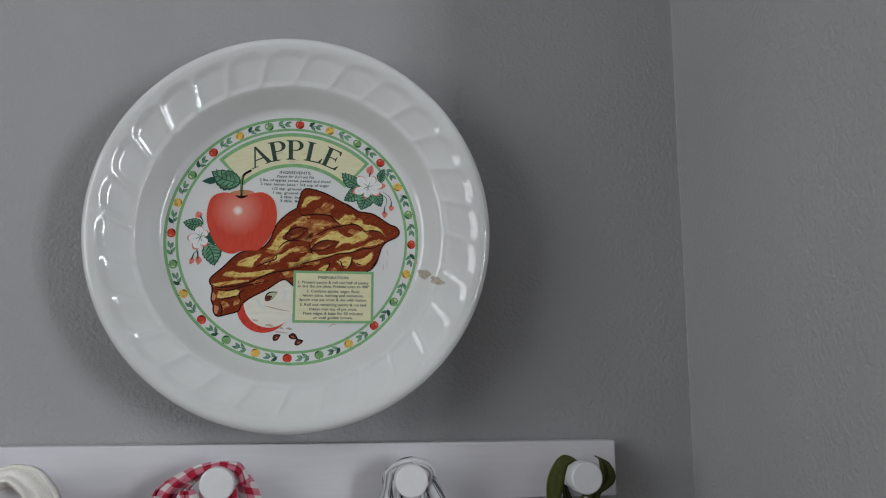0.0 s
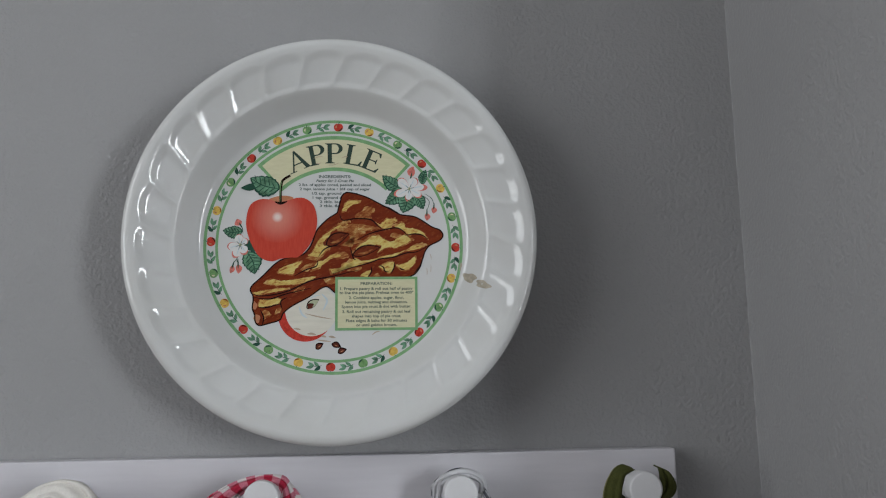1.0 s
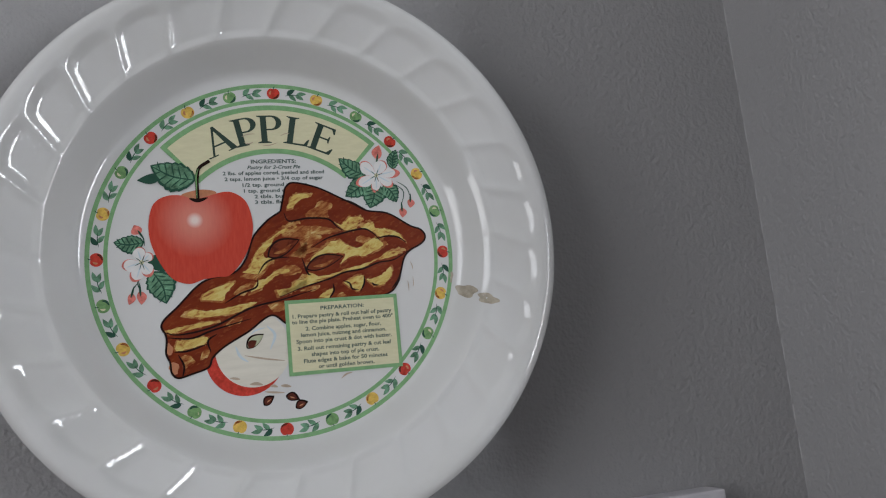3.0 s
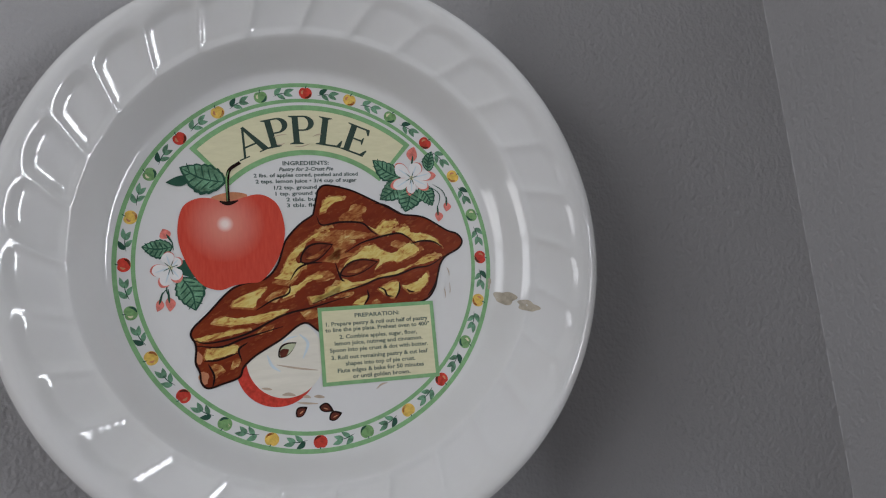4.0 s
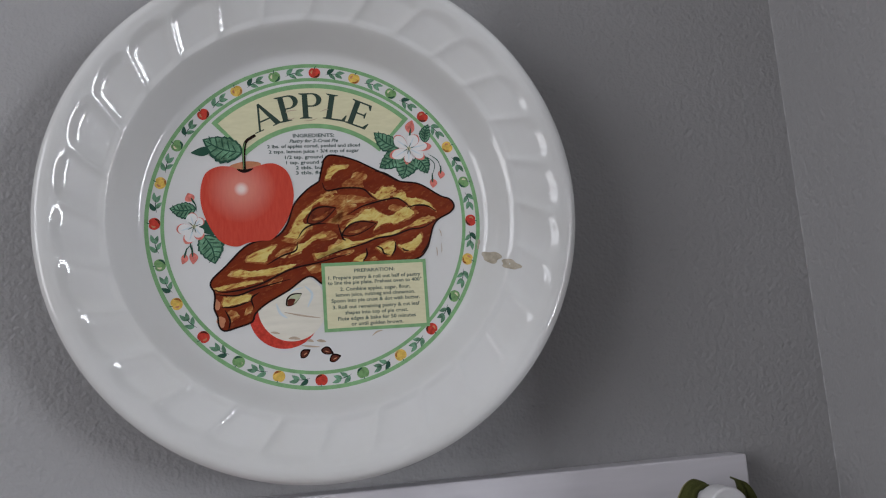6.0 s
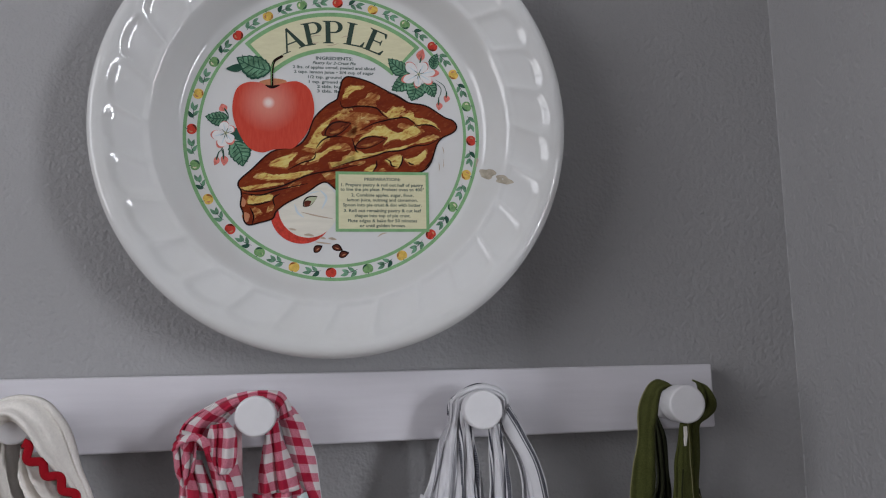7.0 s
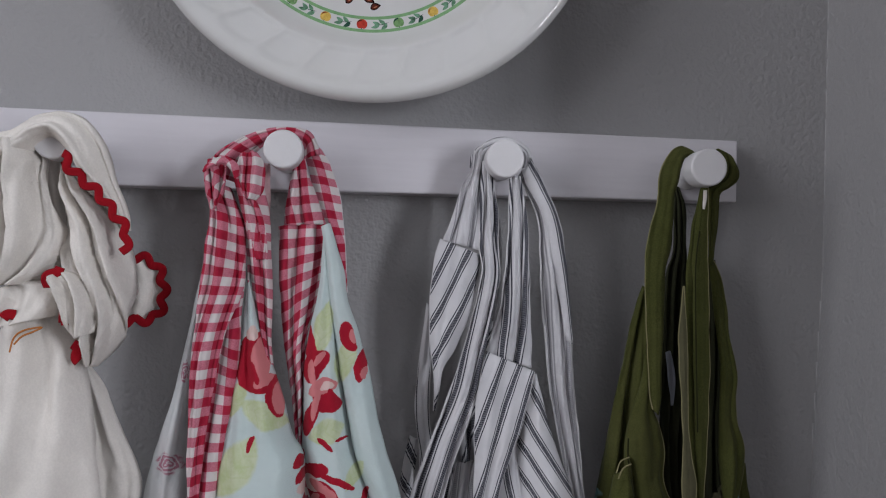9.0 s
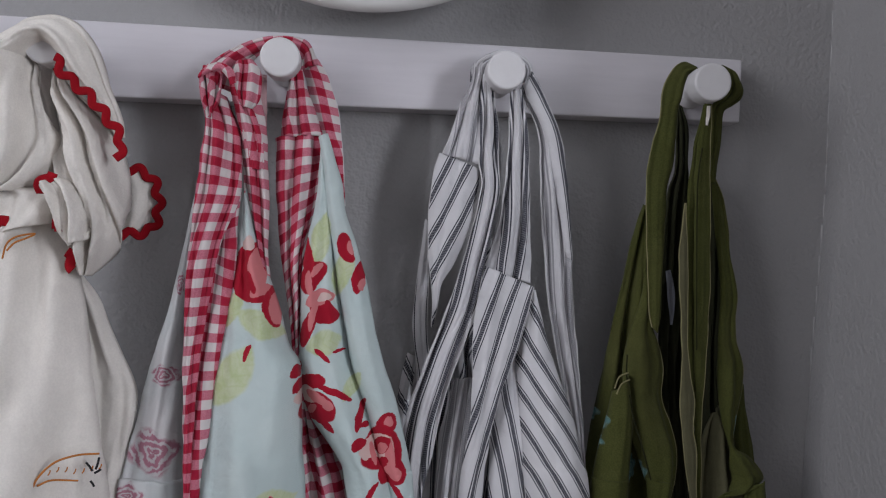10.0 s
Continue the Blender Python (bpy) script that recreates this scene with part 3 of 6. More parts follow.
cloth(green_apron, "strap", CLOTH_GREEN, [(0.2065, 1.4245, 0.208, 1.4236, 0.034), (0.2068, 1.4109, 0.2131, 1.4122, 0.0347), (0.2086, 1.3957, 0.2163, 1.396, 0.0353), (0.2105, 1.3788, 0.2182, 1.3791, 0.036), (0.2126, 1.3637, 0.2209, 1.3657, 0.0367), (0.2128, 1.3519, 0.2233, 1.3522, 0.0373), (0.2124, 1.3384, 0.2222, 1.3397, 0.038), (0.2123, 1.3267, 0.2231, 1.3276, 0.0387), (0.2126, 1.3132, 0.2275, 1.3153, 0.0393), (0.2133, 1.2982, 0.228, 1.2985, 0.04), (0.2154, 1.2832, 0.2249, 1.2823, 0.0407), (0.2184, 1.2709, 0.2227, 1.2689, 0.0413), (0.2206, 1.2627, 0.2244, 1.2631, 0.042), (0.2213, 1.2551, 0.2337, 1.258, 0.0427), (0.2235, 1.2452, 0.243, 1.2461, 0.0433), (0.2201, 1.237, 0.2373, 1.2409, 0.044)], bulge=0.003, folds=1, amp=0.0012, hem='R', crease=0.5)
cloth(green_apron, "hem_turn", CLOTH_GREEN, [(0.2117, 1.2345, 0.2175, 1.2366, 0.046), (0.2174, 1.2379, 0.2295, 1.2387, 0.046), (0.226, 1.24, 0.2397, 1.2435, 0.046), (0.229, 1.2354, 0.2413, 1.2402, 0.046)], bulge=0.003, folds=1, amp=0.001, drop=0.1, crease=0.4)
cloth(green_apron, "strap", CLOTH_GREEN, [(0.1953, 1.4662, 0.1967, 1.4663, 0.043), (0.193, 1.4548, 0.1965, 1.455, 0.0431), (0.1905, 1.442, 0.1939, 1.4422, 0.0432), (0.1888, 1.4247, 0.1925, 1.4249, 0.0433), (0.1876, 1.4114, 0.1927, 1.4116, 0.0434), (0.1876, 1.3948, 0.1934, 1.395, 0.0435), (0.1882, 1.3715, 0.1944, 1.3718, 0.0436), (0.1894, 1.3417, 0.1956, 1.3418, 0.0437), (0.1913, 1.3217, 0.1964, 1.3219, 0.0438), (0.1935, 1.3018, 0.1976, 1.3019, 0.0439), (0.1967, 1.2819, 0.1995, 1.2819, 0.044), (0.1982, 1.2621, 0.2002, 1.2621, 0.045), (0.1997, 1.2347, 0.2014, 1.2348, 0.045)], bulge=0.0016, folds=1, amp=0.0004, crease=0.25)
cloth(green_apron, "strap", CLOTH_GREEN, [(0.1948, 1.4663, 0.1985, 1.4665, 0.046), (0.1932, 1.4544, 0.1986, 1.4547, 0.0461), (0.1916, 1.4418, 0.1988, 1.4421, 0.0462), (0.1906, 1.4246, 0.1992, 1.4249, 0.0463), (0.1908, 1.4114, 0.2, 1.4118, 0.0464), (0.1912, 1.3949, 0.2007, 1.3953, 0.0465), (0.1921, 1.3718, 0.2017, 1.3721, 0.0466), (0.1934, 1.3421, 0.2019, 1.3423, 0.0467), (0.1942, 1.3222, 0.2013, 1.3224, 0.0468), (0.1953, 1.3024, 0.2008, 1.3025, 0.0469), (0.1968, 1.2825, 0.1999, 1.2826, 0.047), (0.1984, 1.2626, 0.2004, 1.2627, 0.047), (0.1999, 1.2354, 0.2016, 1.2354, 0.047)], bulge=0.0018, folds=1, amp=0.0004, hem='R', crease=0.25)
cloth(green_apron, "binding", CLOTH_KHAKI, [(0.1846, 1.4078, 0.1849, 1.4078, 0.047), (0.1838, 1.3995, 0.1851, 1.3996, 0.0475), (0.1827, 1.3896, 0.186, 1.3907, 0.0479), (0.1823, 1.3781, 0.187, 1.3782, 0.0484), (0.1828, 1.3617, 0.1879, 1.3618, 0.0488), (0.1845, 1.342, 0.1882, 1.3422, 0.0493), (0.1854, 1.3257, 0.1888, 1.3258, 0.0497), (0.1856, 1.3093, 0.1906, 1.3094, 0.0502), (0.1857, 1.293, 0.1942, 1.2932, 0.0506), (0.1869, 1.2767, 0.1937, 1.2768, 0.0511), (0.1891, 1.2604, 0.1963, 1.2605, 0.0515), (0.1927, 1.2369, 0.1967, 1.2369, 0.052)], bulge=0.0012, folds=1, amp=0.0004, drop=0.15, hem='LR', crease=0.25)
cloth(green_apron, "tag", CLOTH_WHITE, [(0.1946, 1.4645, 0.1966, 1.4647, 0.049), (0.1945, 1.459, 0.1965, 1.4591, 0.049), (0.1947, 1.4534, 0.1954, 1.4534, 0.049)], bulge=0.0006, folds=1, amp=0.0001, crease=0.1)
cloth(green_apron, "strap", CLOTH_GREEN, [(0.1945, 1.487, 0.1902, 1.4901, 0.038), (0.1915, 1.4865, 0.1844, 1.4917, 0.0384), (0.1869, 1.4848, 0.1785, 1.4883, 0.0389), (0.1849, 1.4789, 0.1735, 1.4803, 0.0393), (0.1834, 1.4708, 0.171, 1.4708, 0.0397), (0.1808, 1.4632, 0.1703, 1.4613, 0.0401), (0.18, 1.4538, 0.1688, 1.4522, 0.0406), (0.1799, 1.4438, 0.1663, 1.4421, 0.041), (0.1784, 1.4277, 0.1637, 1.427, 0.0414), (0.1754, 1.4142, 0.1635, 1.4121, 0.0419), (0.1751, 1.3943, 0.1642, 1.3939, 0.0423), (0.1749, 1.3777, 0.1654, 1.3773, 0.0427), (0.1744, 1.3611, 0.1659, 1.3608, 0.0431), (0.174, 1.3428, 0.1675, 1.3443, 0.0436), (0.1727, 1.3312, 0.1691, 1.3345, 0.044)], bulge=0.0028, folds=1, amp=0.0008, hem='R', crease=0.4)
cloth(green_apron, "strap", CLOTH_GREEN, [(0.2064, 1.4909, 0.2113, 1.4885, 0.039), (0.2098, 1.4885, 0.2173, 1.4855, 0.0386), (0.211, 1.4816, 0.2216, 1.4781, 0.0381), (0.2097, 1.4749, 0.2207, 1.4724, 0.0377), (0.2059, 1.4707, 0.2158, 1.4682, 0.0372), (0.2028, 1.4662, 0.2103, 1.4643, 0.0368), (0.2028, 1.4555, 0.2094, 1.4552, 0.0363), (0.2034, 1.4462, 0.2094, 1.4448, 0.0359), (0.2041, 1.4344, 0.208, 1.4323, 0.0354), (0.2052, 1.421, 0.207, 1.4211, 0.035)], bulge=0.004, folds=2, amp=0.002, crease=0.6)
cloth(striped_apron, "back_panel", CLOTH_STRIPE, [(0.070, 1.424, 0.080, 1.424, 0.020), (0.066, 1.381, 0.076, 1.381, 0.018), (0.056, 1.349, 0.070, 1.349, 0.017), (0.048, 1.315, 0.069, 1.315, 0.017), (0.042, 1.281, 0.081, 1.282, 0.018), (0.037, 1.225, 0.099, 1.226, 0.020)], bulge=0.002, folds=3, amp=0.003, drop=0.2, turn=-10)
cloth(striped_apron, "strap", CLOTH_STRIPE, [(0.035, 1.393, 0.039, 1.388, 0.030), (0.032, 1.362, 0.038, 1.362, 0.029), (0.030, 1.340, 0.038, 1.340, 0.028), (0.031, 1.320, 0.039, 1.320, 0.028), (0.034, 1.300, 0.043, 1.300, 0.028), (0.035, 1.270, 0.046, 1.270, 0.028), (0.034, 1.230, 0.047, 1.230, 0.028)], bulge=0.003, folds=1, amp=0.001, drop=0.15, hem='LR', thread=WHITE_HEM)
cloth(striped_apron, "side_panel", CLOTH_STRIPE, [(0.028, 1.313, 0.033, 1.311, 0.024), (0.023, 1.288, 0.031, 1.291, 0.024), (0.021, 1.264, 0.030, 1.264, 0.024), (0.017, 1.226, 0.031, 1.226, 0.024)], bulge=0.003, folds=1, amp=0.002, drop=0.2, turn=30)
cloth(striped_apron, "strap", CLOTH_STRIPE_BACK, [(0.059, 1.483, 0.066, 1.488, 0.040), (0.057, 1.470, 0.065, 1.477, 0.041), (0.052, 1.459, 0.064, 1.464, 0.042), (0.046, 1.440, 0.064, 1.445, 0.043), (0.042, 1.430, 0.063, 1.425, 0.044)], bulge=0.003, folds=2, amp=0.0015, hem='LR', thread=WHITE_HEM)
cloth(striped_apron, "bib", CLOTH_STRIPE, [(0.041, 1.431, 0.064, 1.422, 0.043), (0.038, 1.418, 0.063, 1.408, 0.044), (0.036, 1.401, 0.059, 1.389, 0.045), (0.036, 1.380, 0.052, 1.370, 0.045), (0.038, 1.361, 0.045, 1.357, 0.044), (0.040, 1.345, 0.043, 1.345, 0.042), (0.0405, 1.330, 0.0412, 1.330, 0.034)], bulge=0.004, folds=1, amp=0.001, turn=-15, hem='LR', thread=WHITE_HEM)
cloth(striped_apron, "strap", CLOTH_STRIPE, [(0.064, 1.477, 0.069, 1.477, 0.042), (0.063, 1.453, 0.073, 1.450, 0.043), (0.063, 1.428, 0.074, 1.432, 0.044), (0.065, 1.413, 0.075, 1.411, 0.046), (0.062, 1.393, 0.072, 1.390, 0.047), (0.056, 1.368, 0.068, 1.368, 0.048), (0.048, 1.342, 0.064, 1.343, 0.049), (0.037, 1.313, 0.054, 1.313, 0.050), (0.028, 1.283, 0.045, 1.281, 0.051), (0.024, 1.258, 0.042, 1.258, 0.051), (0.029, 1.235, 0.037, 1.235, 0.052)], bulge=0.004, folds=2, amp=0.0025, drop=0.2, hem='LR', thread=WHITE_HEM)
cloth(striped_apron, "inner_strap", CLOTH_STRIPE, [(0.066, 1.474, 0.069, 1.475, 0.034), (0.072, 1.451, 0.075, 1.451, 0.033), (0.074, 1.431, 0.078, 1.429, 0.032), (0.073, 1.407, 0.078, 1.405, 0.031), (0.071, 1.385, 0.075, 1.383, 0.030)], bulge=0.002, folds=1, amp=0.001)
cloth(striped_apron, "strap", CLOTH_STRIPE, [(0.080, 1.469, 0.086, 1.469, 0.044), (0.080, 1.445, 0.090, 1.446, 0.045), (0.079, 1.422, 0.092, 1.422, 0.045), (0.078, 1.407, 0.093, 1.403, 0.046), (0.076, 1.390, 0.094, 1.386, 0.047), (0.072, 1.375, 0.095, 1.373, 0.047), (0.069, 1.366, 0.095, 1.358, 0.048)], bulge=0.003, folds=2, amp=0.002, hem='LR', thread=WHITE_HEM)
cloth(striped_apron, "middle_fold", CLOTH_STRIPE, [(0.082, 1.311, 0.089, 1.315, 0.046), (0.078, 1.292, 0.091, 1.297, 0.049), (0.076, 1.271, 0.095, 1.276, 0.051), (0.075, 1.236, 0.099, 1.236, 0.054)], bulge=0.006, folds=1, amp=0.001, drop=0.2, turn=10)
cloth(striped_apron, "pocket", CLOTH_STRIPE, [(0.069, 1.367, 0.097, 1.356, 0.050), (0.065, 1.351, 0.094, 1.344, 0.053), (0.063, 1.331, 0.089, 1.325, 0.055), (0.063, 1.306, 0.082, 1.306, 0.057), (0.063, 1.289, 0.077, 1.290, 0.058), (0.061, 1.268, 0.073, 1.266, 0.057), (0.058, 1.237, 0.071, 1.237, 0.056)], bulge=0.005, folds=1, amp=0.0015, drop=0.2, turn=-7, hem='LR', thread=WHITE_HEM)
cloth(striped_apron, "front_panel", CLOTH_STRIPE, [(0.096, 1.354, 0.099, 1.354, 0.044), (0.092, 1.339, 0.103, 1.339, 0.047), (0.089, 1.320, 0.108, 1.321, 0.050), (0.089, 1.298, 0.116, 1.298, 0.054), (0.091, 1.277, 0.123, 1.278, 0.058), (0.093, 1.259, 0.127, 1.260, 0.061), (0.095, 1.240, 0.131, 1.240, 0.064)], bulge=0.008, folds=1, amp=0.001, drop=0.2, turn=25, hem='LR', thread=WHITE_HEM)
cloth(striped_apron, "side_fold", CLOTH_STRIPE_BACK, [(0.055, 1.300, 0.067, 1.302, 0.036), (0.049, 1.277, 0.067, 1.281, 0.039), (0.047, 1.258, 0.064, 1.262, 0.041), (0.046, 1.233, 0.060, 1.233, 0.044)], bulge=0.005, folds=2, amp=0.002, drop=0.2)
cloth(striped_apron, "strap", CLOTH_STRIPE_BACK, [(0.086, 1.470, 0.092, 1.480, 0.042), (0.090, 1.461, 0.101, 1.462, 0.043), (0.097, 1.446, 0.109, 1.445, 0.043), (0.099, 1.425, 0.113, 1.424, 0.044), (0.101, 1.402, 0.117, 1.400, 0.043), (0.104, 1.374, 0.120, 1.372, 0.043), (0.107, 1.348, 0.122, 1.346, 0.042), (0.112, 1.324, 0.125, 1.324, 0.041), (0.118, 1.298, 0.128, 1.298, 0.041), (0.124, 1.274, 0.131, 1.276, 0.040), (0.1275, 1.255, 0.134, 1.255, 0.038), (0.130, 1.230, 0.137, 1.230, 0.036)], bulge=0.003, folds=2, amp=0.002, drop=0.15, hem='LR', thread=WHITE_HEM)
cloth(striped_apron, "strap_edge", CLOTH_STRIPE, [(0.0870, 1.4690, 0.0925, 1.4800, 0.0452), (0.0925, 1.4600, 0.1015, 1.4620, 0.0462), (0.1000, 1.4450, 0.1092, 1.4450, 0.0466), (0.1050, 1.4240, 0.1134, 1.4240, 0.0470), (0.1105, 1.4020, 0.1168, 1.4000, 0.0462), (0.1165, 1.3740, 0.1196, 1.3720, 0.0455)], bulge=0.002, folds=1, amp=0.0005, shift=(0.0020, 0.0), crease=0.4)
cloth(striped_apron, "loop", CLOTH_STRIPE, [(0.068, 1.473, 0.058, 1.474, 0.036), (0.066, 1.481, 0.059, 1.483, 0.040), (0.071, 1.484, 0.071, 1.491, 0.042), (0.081, 1.486, 0.082, 1.491, 0.042), (0.089, 1.482, 0.091, 1.486, 0.040), (0.089, 1.475, 0.095, 1.477, 0.036)], bulge=0.005, folds=2, amp=0.002)
cloth(floral_apron, "side_panel", CLOTH_FADED, [(-0.093, 1.425, -0.091, 1.424, 0.034), (-0.098, 1.393, -0.095, 1.390, 0.036), (-0.104, 1.360, -0.098, 1.360, 0.037), (-0.111, 1.328, -0.099, 1.328, 0.039), (-0.119, 1.299, -0.098, 1.302, 0.041), (-0.124, 1.270, -0.096, 1.271, 0.044), (-0.129, 1.242, -0.095, 1.242, 0.047), (-0.130, 1.233, -0.094, 1.233, 0.050)], bulge=0.006, folds=1, amp=0.0015, drop=0.22)
cloth(floral_apron, "strap", CLOTH_GINGHAM, [(-0.0469, 1.4889, -0.0364, 1.4876, 0.037), (-0.0422, 1.4827, -0.0294, 1.4796, 0.0374), (-0.038, 1.4733, -0.0239, 1.4702, 0.0377), (-0.0344, 1.4606, -0.0196, 1.4582, 0.0381), (-0.0307, 1.4485, -0.0172, 1.4466, 0.0385), (-0.0265, 1.4378, -0.0156, 1.4367, 0.0389), (-0.021, 1.4283, -0.0146, 1.4286, 0.0393), (-0.0167, 1.4157, -0.0135, 1.4158, 0.0396), (-0.0139, 1.3997, -0.0122, 1.3981, 0.04)], bulge=0.0022, folds=1, amp=0.0007, crease=0.6, hem='R', thread=WHITE_HEM)
cloth(floral_apron, "strap", CLOTH_GINGHAM, [(-0.0455, 1.4773, -0.04, 1.4821, 0.041), (-0.0454, 1.4681, -0.0379, 1.4692, 0.0423), (-0.0468, 1.4583, -0.0343, 1.4597, 0.0435), (-0.0484, 1.447, -0.0303, 1.4486, 0.0447), (-0.0494, 1.4348, -0.0257, 1.4369, 0.046)], bulge=0.003, folds=2, amp=0.0018, turn=4, crease=0.8)
cloth(floral_apron, "lining_panel", CLOTH_GINGHAM, [(-0.034, 1.298, -0.032, 1.298, 0.040), (-0.032, 1.273, -0.016, 1.271, 0.041), (-0.031, 1.254, -0.005, 1.252, 0.045), (-0.029, 1.234, 0.003, 1.234, 0.050)], bulge=0.004, folds=2, amp=0.003, drop=0.22, turn=4)
cloth(floral_apron, "bib", CLOTH_GINGHAM, [(-0.052, 1.435, -0.025, 1.437, 0.046), (-0.050, 1.406, -0.025, 1.417, 0.048), (-0.047, 1.377, -0.027, 1.397, 0.049), (-0.043, 1.353, -0.033, 1.375, 0.051), (-0.039, 1.329, -0.033, 1.349, 0.052), (-0.036, 1.309, -0.034, 1.313, 0.054)], bulge=0.004, folds=2, amp=0.002, turn=-3)
cloth(floral_apron, "front_panel", CLOTH_FLORAL, [(-0.026, 1.429, -0.023, 1.424, 0.054), (-0.027, 1.402, -0.020, 1.402, 0.056), (-0.031, 1.378, -0.017, 1.378, 0.057), (-0.034, 1.354, -0.015, 1.355, 0.059), (-0.034, 1.330, -0.009, 1.331, 0.061), (-0.033, 1.307, -0.004, 1.308, 0.063), (-0.027, 1.284, 0.006, 1.284, 0.066), (-0.011, 1.261, 0.013, 1.261, 0.068), (-0.004, 1.240, 0.021, 1.241, 0.070)], bulge=0.008, folds=1, amp=0.001, drop=0.22, shift=(0.3, 0.1))
cloth(floral_apron, "front_panel", CLOTH_FLORAL, [(-0.027, 1.435, -0.023, 1.437, 0.056), (-0.024, 1.416, -0.015, 1.414, 0.057), (-0.021, 1.395, -0.011, 1.393, 0.059), (-0.017, 1.374, -0.004, 1.374, 0.060), (-0.013, 1.350, 0.003, 1.350, 0.061), (-0.008, 1.326, 0.008, 1.327, 0.063), (-0.002, 1.303, 0.016, 1.303, 0.064), (0.006, 1.280, 0.023, 1.280, 0.065), (0.012, 1.256, 0.029, 1.256, 0.067), (0.017, 1.240, 0.032, 1.240, 0.068)], bulge=0.008, folds=1, amp=0.0005, drop=0.22, shift=(0.52, 0.37))
cloth(floral_apron, "front_panel", CLOTH_FLORAL, [(-0.069, 1.405, -0.065, 1.405, 0.050), (-0.069, 1.391, -0.061, 1.386, 0.055), (-0.070, 1.367, -0.055, 1.367, 0.059), (-0.074, 1.344, -0.046, 1.344, 0.065), (-0.078, 1.316, -0.039, 1.322, 0.070), (-0.082, 1.289, -0.032, 1.309, 0.075), (-0.083, 1.263, -0.030, 1.275, 0.078), (-0.084, 1.243, -0.027, 1.243, 0.080)], bulge=0.010, folds=1, amp=0.0025, drop=0.22, shift=(0.0, 0.0))
cloth(floral_apron, "strap", CLOTH_GINGHAM, [(-0.076, 1.455, -0.062, 1.461, 0.050), (-0.072, 1.441, -0.057, 1.439, 0.052), (-0.068, 1.419, -0.055, 1.418, 0.054), (-0.066, 1.400, -0.053, 1.394, 0.054), (-0.061, 1.381, -0.053, 1.372, 0.055), (-0.055, 1.363, -0.051, 1.355, 0.056)], bulge=0.004, folds=2, amp=0.002)
cloth(floral_apron, "binding", CLOTH_GINGHAM, [(-0.075, 1.406, -0.068, 1.403, 0.056), (-0.078, 1.383, -0.069, 1.388, 0.059), (-0.080, 1.367, -0.069, 1.362, 0.062), (-0.083, 1.339, -0.071, 1.337, 0.066), (-0.087, 1.307, -0.075, 1.307, 0.070), (-0.088, 1.275, -0.078, 1.275, 0.074), (-0.088, 1.242, -0.081, 1.242, 0.078)], bulge=0.003, folds=1, amp=0.0012, drop=0.22, turn=4)
cloth(floral_apron, "binding", CLOTH_GINGHAM, [(-0.093, 1.459, -0.079, 1.455, 0.052), (-0.089, 1.440, -0.071, 1.436, 0.055), (-0.090, 1.418, -0.068, 1.414, 0.058), (-0.091, 1.399, -0.068, 1.400, 0.062), (-0.093, 1.371, -0.076, 1.374, 0.066), (-0.093, 1.339, -0.081, 1.341, 0.070), (-0.092, 1.307, -0.084, 1.310, 0.074), (-0.090, 1.276, -0.085, 1.278, 0.077), (-0.088, 1.243, -0.085, 1.243, 0.080)], bulge=0.004, folds=2, amp=0.0016, drop=0.22, turn=-3)
cloth(floral_apron, "tape", CLOTH_PINK, [(-0.064, 1.472, -0.060, 1.472, 0.030), (-0.063, 1.455, -0.059, 1.452, 0.030), (-0.061, 1.440, -0.059, 1.435, 0.030)], bulge=0.001, folds=1, amp=0.0003)
cloth(floral_apron, "loop", CLOTH_GINGHAM, [(-0.074, 1.458, -0.093, 1.463, 0.044), (-0.070, 1.471, -0.088, 1.475, 0.045), (-0.063, 1.479, -0.071, 1.486, 0.046), (-0.056, 1.483, -0.059, 1.490, 0.046), (-0.047, 1.485, -0.047, 1.491, 0.046), (-0.039, 1.481, -0.036, 1.489, 0.044), (-0.039, 1.474, -0.030, 1.477, 0.042)], bulge=0.006, folds=2, amp=0.002)
cloth(floral_apron, "knot", CLOTH_GINGHAM, [(-0.092, 1.4625, -0.0882, 1.4713, 0.058), (-0.0916, 1.4563, -0.0825, 1.4689, 0.059), (-0.0894, 1.4496, -0.0798, 1.4622, 0.06), (-0.0867, 1.4441, -0.0804, 1.4529, 0.061), (-0.0852, 1.4416, -0.0824, 1.4472, 0.062)], bulge=0.005, folds=2.2, amp=0.0028, turn=30, slant=0.4)
cloth(floral_apron, "knot", CLOTH_GINGHAM, [(-0.073, 1.4738, -0.0646, 1.4749, 0.056), (-0.0742, 1.4674, -0.0607, 1.4694, 0.0568), (-0.0735, 1.4606, -0.0597, 1.4614, 0.0575), (-0.0714, 1.4539, -0.0599, 1.4533, 0.0582), (-0.0687, 1.449, -0.0633, 1.4481, 0.059)], bulge=0.005, folds=1.6, amp=0.0022, turn=-8, slant=0.3)
cloth(floral_apron, "knot_band", CLOTH_GINGHAM, [(-0.091, 1.4617, -0.0894, 1.4653, 0.066), (-0.0859, 1.465, -0.0843, 1.4693, 0.0655), (-0.0796, 1.4667, -0.0792, 1.4703, 0.065), (-0.0755, 1.4628, -0.0732, 1.4671, 0.0645), (-0.0742, 1.4588, -0.0713, 1.4607, 0.064)], bulge=0.003, folds=1, amp=0.0012, turn=60)
